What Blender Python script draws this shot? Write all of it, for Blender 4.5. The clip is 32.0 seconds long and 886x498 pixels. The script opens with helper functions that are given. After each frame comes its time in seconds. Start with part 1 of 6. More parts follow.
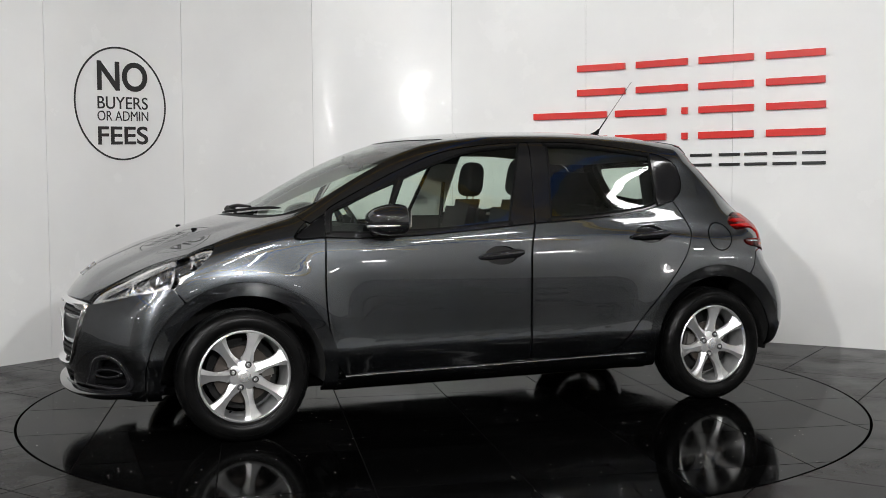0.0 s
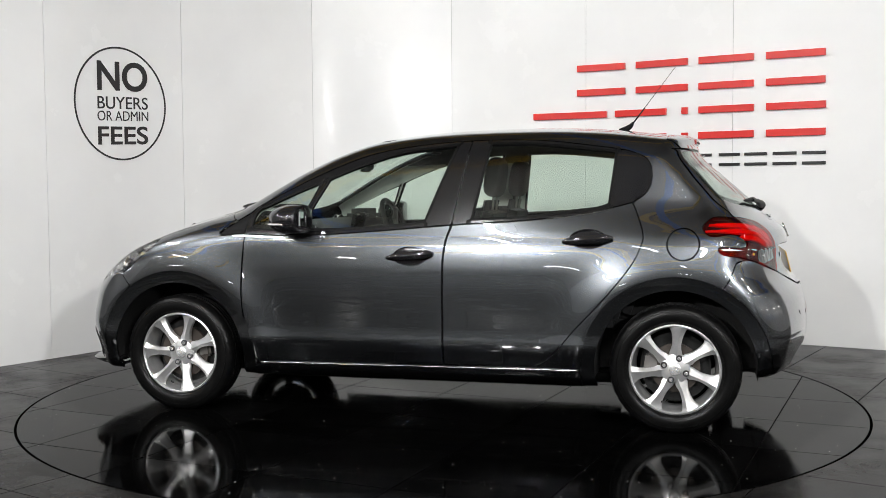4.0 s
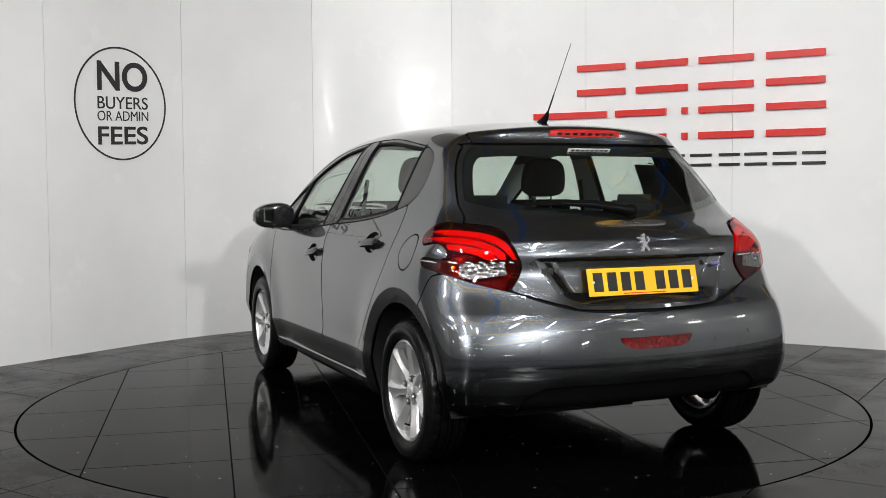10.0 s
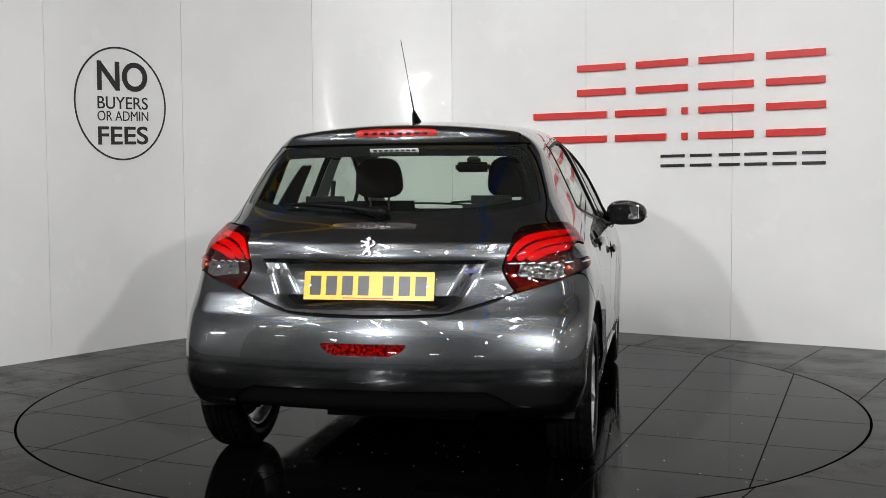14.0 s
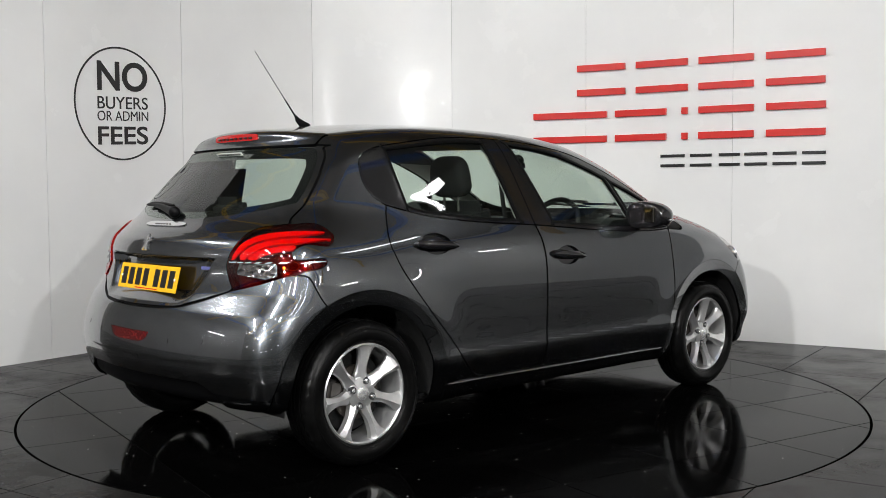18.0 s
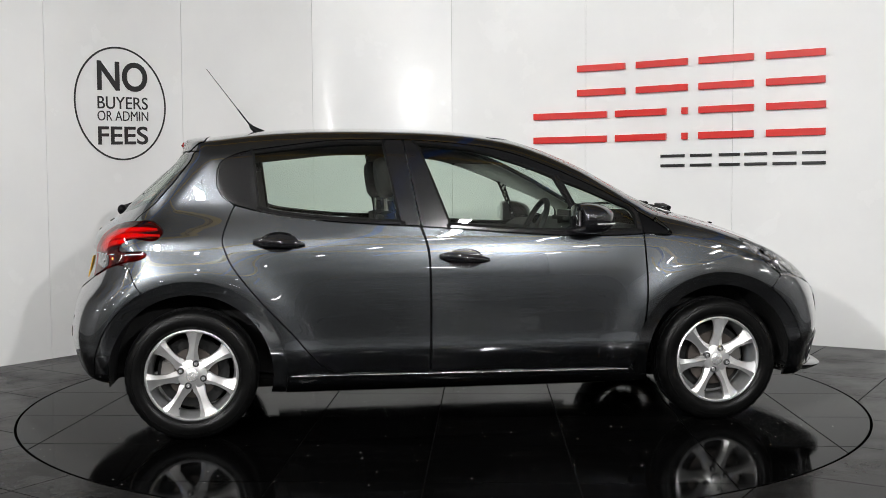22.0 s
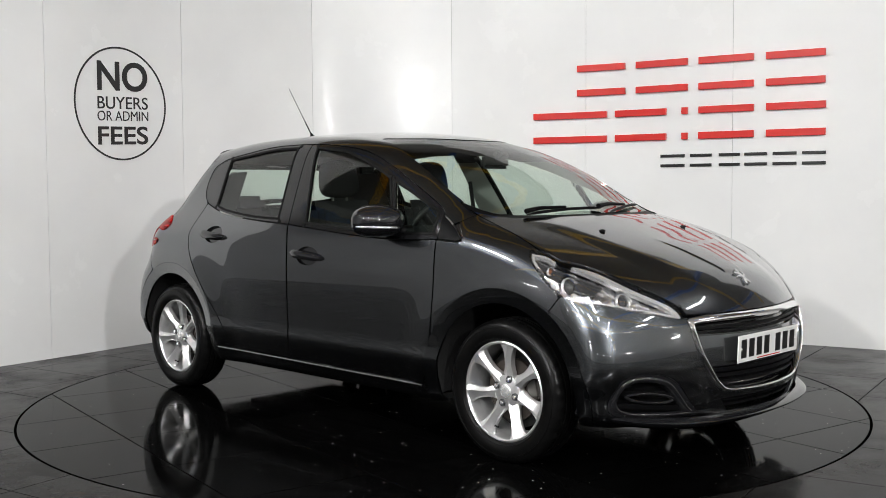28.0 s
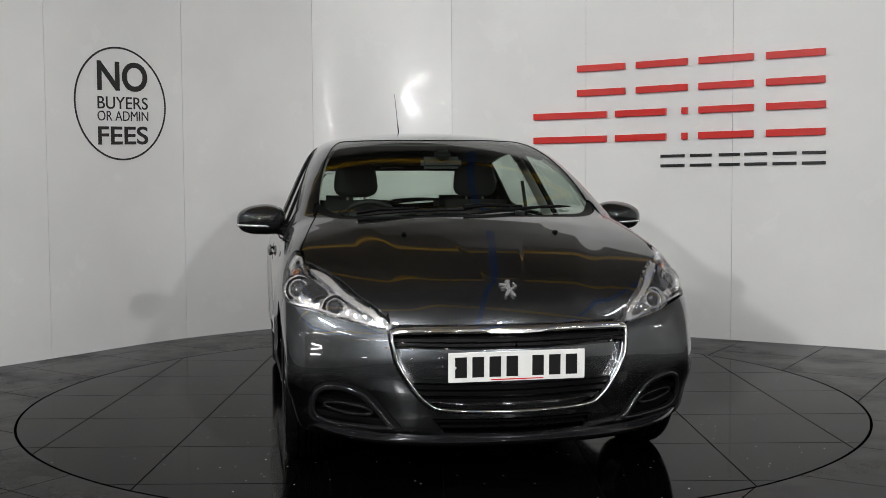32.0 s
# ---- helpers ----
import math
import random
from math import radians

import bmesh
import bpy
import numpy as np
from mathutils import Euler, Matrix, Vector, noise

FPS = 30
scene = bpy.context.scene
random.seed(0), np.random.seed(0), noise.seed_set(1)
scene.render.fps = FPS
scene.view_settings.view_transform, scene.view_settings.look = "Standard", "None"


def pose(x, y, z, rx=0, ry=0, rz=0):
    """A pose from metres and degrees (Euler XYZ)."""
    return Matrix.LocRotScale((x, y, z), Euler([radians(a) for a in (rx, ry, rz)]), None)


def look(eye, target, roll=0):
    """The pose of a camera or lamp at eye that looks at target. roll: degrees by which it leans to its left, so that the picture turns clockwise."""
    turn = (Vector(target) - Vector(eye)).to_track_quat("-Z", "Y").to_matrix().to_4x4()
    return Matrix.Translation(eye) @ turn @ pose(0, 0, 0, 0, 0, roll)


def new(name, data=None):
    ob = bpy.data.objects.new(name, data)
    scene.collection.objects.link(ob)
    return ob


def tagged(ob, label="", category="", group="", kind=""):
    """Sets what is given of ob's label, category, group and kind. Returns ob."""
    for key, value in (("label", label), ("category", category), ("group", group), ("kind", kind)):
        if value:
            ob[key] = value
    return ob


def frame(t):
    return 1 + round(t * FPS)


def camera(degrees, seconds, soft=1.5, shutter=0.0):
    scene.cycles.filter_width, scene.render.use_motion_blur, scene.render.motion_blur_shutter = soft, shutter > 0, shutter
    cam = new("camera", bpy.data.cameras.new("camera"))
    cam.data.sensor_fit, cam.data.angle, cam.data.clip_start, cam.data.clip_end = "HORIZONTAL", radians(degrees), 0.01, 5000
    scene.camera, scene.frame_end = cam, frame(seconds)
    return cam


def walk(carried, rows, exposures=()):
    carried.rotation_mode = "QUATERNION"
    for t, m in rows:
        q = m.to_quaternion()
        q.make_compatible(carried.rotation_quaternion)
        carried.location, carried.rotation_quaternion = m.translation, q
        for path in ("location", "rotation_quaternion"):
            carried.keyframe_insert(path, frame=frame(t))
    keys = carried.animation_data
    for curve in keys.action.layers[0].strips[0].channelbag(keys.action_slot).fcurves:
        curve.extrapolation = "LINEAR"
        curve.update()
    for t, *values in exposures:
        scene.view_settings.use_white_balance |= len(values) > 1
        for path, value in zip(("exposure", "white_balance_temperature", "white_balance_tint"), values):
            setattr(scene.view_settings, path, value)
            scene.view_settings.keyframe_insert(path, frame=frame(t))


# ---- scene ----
# ---------- camera ----------
cam = camera(46.45, 32.0, 0.7)
EYE = look((0.0, -5.7845, 1.1309), (0.00395, 0.0, 1.1309 - 5.7845 * math.tan(radians(3.1091))), -0.38)
EXPOSURES = [(0.0, 0.0), (6.0, 0.33), (8.5, 0.32), (10.0, 0.08), (12.0, -0.06), (17.0, -0.1), (19.0, 0.1), (23.0, 0.08), (27.5, 0.12), (28.9, 0.12), (30.0, -0.25), (31.0, -0.32), (32.0, -0.45)]
walk(cam, [(0.0, EYE), (32.0, EYE)], EXPOSURES)

# turntable: angle of the car's nose, degrees, and its clockwise speed
NOSE_16 = 60.675
SPEED = 8.7644


def nose(t):
    return NOSE_16 - SPEED * (t - 16.0)


# ---------- world ----------
world = bpy.data.worlds.new("hall_air")
world.use_nodes = True
world.node_tree.nodes["Background"].inputs[0].default_value = (0.75, 0.82, 0.9, 1)
world.node_tree.nodes["Background"].inputs[1].default_value = 0.02
scene.world = world


# ---------- lamps ----------
def strip_lamp(x, y, z, length, width, watts, tilt, sway):
    """A strip lamp whose long side runs towards the curved wall."""
    data = bpy.data.lights.new("strip_light", "AREA")
    data.shape, data.size, data.size_y, data.energy = "RECTANGLE", width, length, watts
    data.color = (0.985, 0.985, 0.98)
    ob = new("strip_light", data)
    ob.matrix_world = pose(x, y, z, tilt, sway, 0)
    return ob


LAMPS = [
    # x, y, z, length, width, watts, tilt to the wall, tilt sideways
    (-5.6, -1.6, 5.0, 1.5, 0.13, 125, 10, -22),
    (5.4, -1.6, 5.0, 1.5, 0.13, 12, 10, 22),
    (-6.0, -5.6, 5.0, 1.5, 0.13, 185, 25, -10),
    (-2.1, -5.6, 5.0, 1.5, 0.13, 135, 25, 0),
    (1.7, -5.6, 5.0, 1.5, 0.13, 70, 25, 0),
    (5.6, -5.6, 5.0, 1.5, 0.13, 22, 25, 10),
    (-4.2, -10.0, 5.6, 1.5, 0.13, 120, 30, 0),
    (0.2, -10.0, 5.6, 1.5, 0.13, 130, 30, 0),
    (4.6, -10.0, 5.6, 1.5, 0.13, 28, 30, 0),
    (2.9, -8.5, 3.0, 0.20, 0.15, 220, 72, 8),
    (-3.2, -8.5, 3.0, 0.20, 0.15, 270, 72, -8),
]
for lamp in LAMPS:
    strip_lamp(*lamp)


# ---------- materials ----------
def mat(name, colour, rough=0.5, metal=0.0, coat=0.0, coat_rough=0.03, spec=0.5, trans=0.0, ior=1.45, emit=None, emit_strength=0.0):
    m = bpy.data.materials.new(name)
    m.use_nodes = True
    b = m.node_tree.nodes["Principled BSDF"]
    b.inputs["Base Color"].default_value = (*colour, 1)
    b.inputs["Roughness"].default_value = rough
    b.inputs["Metallic"].default_value = metal
    b.inputs["Coat Weight"].default_value = coat
    b.inputs["Coat Roughness"].default_value = coat_rough
    b.inputs["Specular IOR Level"].default_value = spec
    b.inputs["Transmission Weight"].default_value = trans
    b.inputs["IOR"].default_value = ior
    if emit:
        b.inputs["Emission Color"].default_value = (*emit, 1)
        b.inputs["Emission Strength"].default_value = emit_strength
    return m


def bsdf(m):
    return m.node_tree.nodes["Principled BSDF"]


def link(m, a, b):
    m.node_tree.links.new(a, b)


def node(m, kind, **values):
    n = m.node_tree.nodes.new(kind)
    for k, v in values.items():
        n.inputs[k].default_value = v
    return n


def texture_space(m, use="Object"):
    return node(m, "ShaderNodeTexCoord").outputs[use]


def ramp(m, fac, stops):
    n = node(m, "ShaderNodeValToRGB")
    while len(n.color_ramp.elements) < len(stops):
        n.color_ramp.elements.new(0.5)
    for e, (p, c) in zip(n.color_ramp.elements, stops):
        e.position, e.color = p, (*c, 1) if len(c) == 3 else c
    link(m, fac, n.inputs["Fac"])
    return n.outputs["Color"]


def noise_of(m, scale, detail=4.0, rough=0.55, space=None):
    n = node(m, "ShaderNodeTexNoise", Scale=scale, Detail=detail, Roughness=rough)
    link(m, space or texture_space(m), n.inputs["Vector"])
    return n.outputs["Fac"]


def bumped(m, height, strength, distance=0.002):
    n = node(m, "ShaderNodeBump", Strength=strength, Distance=distance)
    link(m, height, n.inputs["Height"])
    link(m, n.outputs["Normal"], bsdf(m).inputs["Normal"])
    return n


def grey(v):
    return (v, v, v)


# white laminated wall board, with faint smears
M_WALL = mat("white_board", (0.80, 0.80, 0.79), 0.16, spec=0.25)
link(M_WALL, ramp(M_WALL, noise_of(M_WALL, 1.3, 6), [(0.3, (0.76, 0.76, 0.755)), (0.7, (0.82, 0.82, 0.81))]), bsdf(M_WALL).inputs["Base Color"])
link(M_WALL, ramp(M_WALL, noise_of(M_WALL, 3.0, 5), [(0.3, grey(0.20)), (0.75, grey(0.30))]), bsdf(M_WALL).inputs["Roughness"])
bumped(M_WALL, noise_of(M_WALL, 2.2, 2), 0.12, 0.02)
bsdf(M_WALL).inputs["Coat Weight"].default_value = 0.1
bsdf(M_WALL).inputs["Coat Roughness"].default_value = 0.04
wave = node(M_WALL, "ShaderNodeBump", Strength=0.3, Distance=0.02)
link(M_WALL, noise_of(M_WALL, 5.0, 3), wave.inputs["Height"])
link(M_WALL, wave.outputs["Normal"], bsdf(M_WALL).inputs["Coat Normal"])

# polished near-black tile with mineral flecks
M_TILE = mat("black_tile", (0.012, 0.012, 0.013), 0.07, spec=0.036)
info = node(M_TILE, "ShaderNodeObjectInfo")
vor = node(M_TILE, "ShaderNodeTexVoronoi", Scale=22.0)
vor.voronoi_dimensions = "2D"
link(M_TILE, texture_space(M_TILE), vor.inputs["Vector"])
fleck = ramp(M_TILE, vor.outputs["Distance"], [(0.0, grey(1)), (0.055, grey(1)), (0.075, grey(0))])
pick = node(M_TILE, "ShaderNodeSeparateColor")
link(M_TILE, vor.outputs["Color"], pick.inputs["Color"])
few = ramp(M_TILE, pick.outputs["Red"], [(0.962, grey(0)), (0.97, grey(1))])
both = node(M_TILE, "ShaderNodeMix")
both.data_type = "RGBA"
both.blend_type = "MULTIPLY"
both.inputs["Factor"].default_value = 1
link(M_TILE, fleck, both.inputs["A"])
link(M_TILE, few, both.inputs["B"])
shade = node(M_TILE, "ShaderNodeMix")
shade.data_type = "RGBA"
link(M_TILE, both.outputs["Result"], shade.inputs["Factor"])
link(M_TILE, ramp(M_TILE, info.outputs["Random"], [(0.0, grey(0.0005)), (1.0, grey(0.0015))]), shade.inputs["A"])
shade.inputs["B"].default_value = (0.75, 0.74, 0.70, 1)
dust = node(M_TILE, "ShaderNodeMix")
dust.data_type = "RGBA"
link(M_TILE, ramp(M_TILE, noise_of(M_TILE, 1.4, 8, 0.65), [(0.5, grey(0)), (0.75, grey(0.55))]), dust.inputs["Factor"])
link(M_TILE, shade.outputs["Result"], dust.inputs["A"])
dust.inputs["B"].default_value = (0.003, 0.0029, 0.0028, 1)
link(M_TILE, dust.outputs["Result"], bsdf(M_TILE).inputs["Base Color"])
link(M_TILE, ramp(M_TILE, noise_of(M_TILE, 2.5, 6), [(0.35, grey(0.045)), (0.7, grey(0.12))]), bsdf(M_TILE).inputs["Roughness"])

# the same tile trodden dull, with dust, round the turntable
M_DULL = mat("dusty_black_tile", (0.02, 0.02, 0.02), 0.3, spec=0.05)
link(M_DULL, ramp(M_DULL, noise_of(M_DULL, 2.2, 9, 0.7), [(0.35, (0.0045, 0.0043, 0.0042)), (0.65, (0.016, 0.0152, 0.0145))]), bsdf(M_DULL).inputs["Base Color"])
link(M_DULL, ramp(M_DULL, noise_of(M_DULL, 1.6, 7, 0.7), [(0.38, grey(0.10)), (0.62, grey(0.32))]), bsdf(M_DULL).inputs["Roughness"])

M_BATTEN = mat("white_batten", (0.42, 0.42, 0.41), 0.6)
bumped(M_BATTEN, noise_of(M_BATTEN, 60.0), 0.1, 0.001)
M_GROUT = mat("dark_grout", (0.003, 0.003, 0.003), 0.9, spec=0.05)
bumped(M_GROUT, noise_of(M_GROUT, 200.0), 0.4, 0.001)
M_STEEL_EDGE = mat("blackened_ring", (0.001, 0.001, 0.001), 0.9, spec=0.0)
M_RED = mat("red_acrylic", (0.62, 0.022, 0.018), 0.25, coat=0.3)
bumped(M_RED, noise_of(M_RED, 60.0), 0.05, 0.0005)
M_BLACK = mat("black_acrylic", (0.010, 0.010, 0.010), 0.3)
bumped(M_BLACK, noise_of(M_BLACK, 60.0), 0.05, 0.0005)
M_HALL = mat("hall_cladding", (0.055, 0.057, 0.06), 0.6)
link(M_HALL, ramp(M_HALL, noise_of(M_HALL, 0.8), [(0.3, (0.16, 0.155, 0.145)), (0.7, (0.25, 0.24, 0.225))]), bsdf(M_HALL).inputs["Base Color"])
# unseen side walls, paled to brighten what the car's flanks mirror
M_EAST_BOUNCE = mat("east_bounce_lining", (0.5, 0.5, 0.49), 0.6)
link(M_EAST_BOUNCE, ramp(M_EAST_BOUNCE, noise_of(M_EAST_BOUNCE, 0.8), [(0.3, grey(0.66)), (0.7, grey(0.78))]), bsdf(M_EAST_BOUNCE).inputs["Base Color"])
M_WEST_BOUNCE = mat("west_bounce_lining", (0.38, 0.38, 0.37), 0.6)
link(M_WEST_BOUNCE, ramp(M_WEST_BOUNCE, noise_of(M_WEST_BOUNCE, 0.8), [(0.3, grey(0.32)), (0.7, grey(0.42))]), bsdf(M_WEST_BOUNCE).inputs["Base Color"])
M_BEAM_Y = mat("yellow_steel", (0.8, 0.5, 0.05), 0.45)
M_BEAM_B = mat("blue_steel", (0.03, 0.09, 0.30), 0.45)
link(M_BEAM_Y, ramp(M_BEAM_Y, noise_of(M_BEAM_Y, 5.0), [(0.3, (0.72, 0.42, 0.035)), (0.7, (0.82, 0.52, 0.06))]), bsdf(M_BEAM_Y).inputs["Base Color"])
link(M_BEAM_B, ramp(M_BEAM_B, noise_of(M_BEAM_B, 5.0), [(0.3, (0.04, 0.14, 0.5)), (0.7, (0.06, 0.19, 0.62))]), bsdf(M_BEAM_B).inputs["Base Color"])

M_TUBE = mat("lit_tube", (0.9, 0.9, 0.88), 0.4, emit=(1.0, 0.98, 0.95), emit_strength=48.0)

# dark grey metallic paint under clear lacquer
M_PAINT = mat("grey_metallic_paint", (0.13, 0.134, 0.14), 0.27, metal=1.0, coat=1.0, coat_rough=0.012)
bsdf(M_PAINT).inputs["Coat IOR"].default_value = 1.8
flake = node(M_PAINT, "ShaderNodeTexVoronoi", Scale=900.0)
link(M_PAINT, texture_space(M_PAINT), flake.inputs["Vector"])
link(M_PAINT, ramp(M_PAINT, flake.outputs["Distance"], [(0.0, (0.120, 0.128, 0.137)), (0.8, (0.057, 0.062, 0.068))]), bsdf(M_PAINT).inputs["Base Color"])
M_RUBBER = mat("tyre_rubber", (0.003, 0.003, 0.003), 0.3, spec=0.16)
link(M_RUBBER, ramp(M_RUBBER, noise_of(M_RUBBER, 18.0, 6), [(0.3, grey(0.0015)), (0.75, grey(0.0045))]), bsdf(M_RUBBER).inputs["Base Color"])
bumped(M_RUBBER, noise_of(M_RUBBER, 120.0), 0.25, 0.0015)
M_TRIM = mat("black_plastic", (0.003, 0.003, 0.0033), 0.42, spec=0.1)
bumped(M_TRIM, noise_of(M_TRIM, 700.0), 0.25, 0.0004)
M_GLOSS = mat("gloss_black", (0.008, 0.008, 0.009), 0.08, coat=0.5)
M_FRAME = mat("dark_satin_frame", (0.006, 0.006, 0.0065), 0.16, spec=0.5, coat=0.3, coat_rough=0.05)
bumped(M_FRAME, noise_of(M_FRAME, 500.0), 0.05, 0.0004)
M_SEAL = mat("rubber_seal", (0.003, 0.003, 0.003), 0.5, spec=0.12)
M_CHROME = mat("chrome", (0.93, 0.93, 0.93), 0.09, metal=1.0)
M_ALLOY = mat("silver_alloy", (0.62, 0.62, 0.62), 0.28, metal=0.8, coat=0.6, coat_rough=0.06)
link(M_ALLOY, ramp(M_ALLOY, noise_of(M_ALLOY, 25.0, 5), [(0.3, grey(0.66)), (0.7, grey(0.76))]), bsdf(M_ALLOY).inputs["Base Color"])
M_METAL = mat("raw_steel", (0.20, 0.19, 0.18), 0.4, metal=0.9)
M_BRAKE = mat("brake_metal", (0.055, 0.046, 0.04), 0.5, metal=0.6)


def pane_material(name, tint, ior=1.5, rough=0.0):
    """Thin glass: tinted see-through with its mirror gloss."""
    m = bpy.data.materials.new(name)
    m.use_nodes = True
    m.node_tree.nodes.clear()
    out = node(m, "ShaderNodeOutputMaterial")
    clear = node(m, "ShaderNodeBsdfTransparent")
    clear.inputs["Color"].default_value = (*tint, 1)
    gloss = node(m, "ShaderNodeBsdfGlossy")
    gloss.inputs["Roughness"].default_value = rough
    facing = node(m, "ShaderNodeLayerWeight", Blend=0.5)
    power = node(m, "ShaderNodeMath")
    power.operation = "POWER"
    power.inputs[1].default_value = 5.0
    link(m, facing.outputs["Facing"], power.inputs[0])
    base = ((ior - 1) / (ior + 1)) ** 2 * 2.0
    gain = node(m, "ShaderNodeMath")
    gain.operation = "MULTIPLY_ADD"
    gain.inputs[1].default_value = 1 - base
    gain.inputs[2].default_value = base
    link(m, power.outputs[0], gain.inputs[0])
    mix = node(m, "ShaderNodeMixShader")
    link(m, gain.outputs[0], mix.inputs[0])
    link(m, clear.outputs[0], mix.inputs[1])
    link(m, gloss.outputs[0], mix.inputs[2])
    link(m, mix.outputs[0], out.inputs["Surface"])
    return m


M_GLASS = pane_material("tinted_glass", (0.78, 0.86, 0.80), 1.55)
M_CLEAR = pane_material("clear_lens", (0.97, 0.97, 0.97), 1.45)
M_REDLENS = pane_material("red_lens", (0.92, 0.09, 0.07), 1.5)
M_REDGLOW = mat("red_light_guide", (0.66, 0.015, 0.012), 0.25, coat=0.7)
M_REDMID = mat("red_reflector", (0.35, 0.008, 0.008), 0.25, coat=0.6)
M_FOGRED = mat("fog_reflector", (0.30, 0.006, 0.006), 0.2, coat=0.6)
fog_rib = node(M_FOGRED, "ShaderNodeTexVoronoi", Scale=70.0)
link(M_FOGRED, texture_space(M_FOGRED), fog_rib.inputs["Vector"])
link(M_FOGRED, ramp(M_FOGRED, fog_rib.outputs["Distance"], [(0.1, (0.26, 0.006, 0.006)), (0.6, (0.05, 0.0015, 0.0015))]), bsdf(M_FOGRED).inputs["Base Color"])
bumped(M_FOGRED, fog_rib.outputs["Distance"], 0.8, 0.004)
M_EMBLEM = mat("satin_chrome", (0.75, 0.75, 0.75), 0.2, metal=0.8)
M_MIRROR = mat("mirror_silver", (0.85, 0.86, 0.86), 0.02, metal=1.0)
# paler than the body paint: the highlight on the sill crease is in the colour
M_SILLGLINT = mat("sill_highlight_paint", (0.30, 0.30, 0.31), 0.25, metal=1.0, coat=1.0)
M_SMOKE = mat("silvered_lens", (0.16, 0.15, 0.15), 0.18, metal=0.85, coat=1.0)
facet_s = node(M_SMOKE, "ShaderNodeTexVoronoi", Scale=45.0)
link(M_SMOKE, texture_space(M_SMOKE), facet_s.inputs["Vector"])
bumped(M_SMOKE, facet_s.outputs["Distance"], 0.7, 0.008)
M_REDDARK = mat("dark_red_backing", (0.012, 0.0008, 0.0008), 0.3, coat=0.5)
M_SILVER = mat("silvered_plastic", (0.85, 0.85, 0.85), 0.25, metal=0.75)
M_AMBER = mat("amber_bulb", (0.75, 0.28, 0.03), 0.2, coat=0.5)
M_AMBERCLEAR = mat("amber_tinted_bulb", (0.30, 0.12, 0.06), 0.15, metal=0.6, coat=0.6)
M_BADGE_BLUE = mat("blue_badge", (0.10, 0.11, 0.27), 0.25, coat=0.6)
M_PILLAR = mat("pale_pillar_trim", (0.55, 0.55, 0.53), 0.7)
bumped(M_PILLAR, noise_of(M_PILLAR, 300.0), 0.2, 0.0005)
M_STICKER = mat("white_sticker", (0.72, 0.72, 0.70), 0.5)
M_LAMPSILVER = mat("lamp_inner_silver", (0.82, 0.82, 0.83), 0.2, metal=1.0)
facet = node(M_LAMPSILVER, "ShaderNodeTexVoronoi", Scale=30.0)
link(M_LAMPSILVER, texture_space(M_LAMPSILVER), facet.inputs["Vector"])
bumped(M_LAMPSILVER, facet.outputs["Distance"], 0.6, 0.010)
M_LAMPDARK = mat("lamp_inner_grey", (0.06, 0.06, 0.063), 0.12, metal=0.5, coat=0.6)
M_FABRIC = mat("seat_cloth", (0.012, 0.012, 0.013), 0.9)
bumped(M_FABRIC, noise_of(M_FABRIC, 500.0), 0.5, 0.001)
M_DASH = mat("dashboard_plastic", (0.011, 0.011, 0.012), 0.6)
bumped(M_DASH, noise_of(M_DASH, 300.0), 0.3, 0.0006)
M_LINING = mat("grey_headlining", (0.12, 0.12, 0.115), 0.9)
bumped(M_LINING, noise_of(M_LINING, 250.0), 0.3, 0.0006)
M_PLATE_Y = mat("yellow_plate", (0.80, 0.44, 0.008), 0.3, coat=0.4)
M_PLATE_W = mat("white_plate", (0.80, 0.80, 0.78), 0.3, coat=0.4)
for m_plate in (M_PLATE_Y, M_PLATE_W):
    bumped(m_plate, noise_of(m_plate, 300.0), 0.05, 0.0004)
M_UNDER = mat("underbody", (0.004, 0.004, 0.004), 0.8)
bumped(M_UNDER, noise_of(M_UNDER, 40.0), 0.5, 0.01)


# ---------- mesh helpers ----------
def finish(name, bm, material, smooth=None):
    me = bpy.data.meshes.new(name)
    bm.normal_update()
    bm.to_mesh(me)
    bm.free()
    me.materials.append(material)
    if smooth is not None:
        me.shade_smooth()
        me.set_sharp_from_angle(angle=radians(smooth))
    return me


def part(name, bm, material, parent, label="", smooth=35):
    ob = new(name, finish(name, bm, material, smooth))
    ob.parent = parent
    if label:
        ob["label"] = label
    return ob


def box(bm, x0, x1, y0, y1, z0, z1, m=None, bevel=0.0, seg=2):
    r = bmesh.ops.create_cube(bm, size=1.0)
    vs = r["verts"]
    t = Matrix.Translation(((x0 + x1) / 2, (y0 + y1) / 2, (z0 + z1) / 2)) @ Matrix.Diagonal((x1 - x0, y1 - y0, z1 - z0, 1))
    bmesh.ops.transform(bm, matrix=t, verts=vs)
    if bevel:
        es = list({e for v in vs for e in v.link_edges})
        g = bmesh.ops.bevel(bm, geom=es, offset=bevel, segments=seg, affect="EDGES", clamp_overlap=True)
        vs = list({v for f in g["faces"] for v in f.verts} | {v for v in vs if v.is_valid})
    if m is not None:
        bmesh.ops.transform(bm, matrix=m, verts=[v for v in vs if v.is_valid])
    return bm


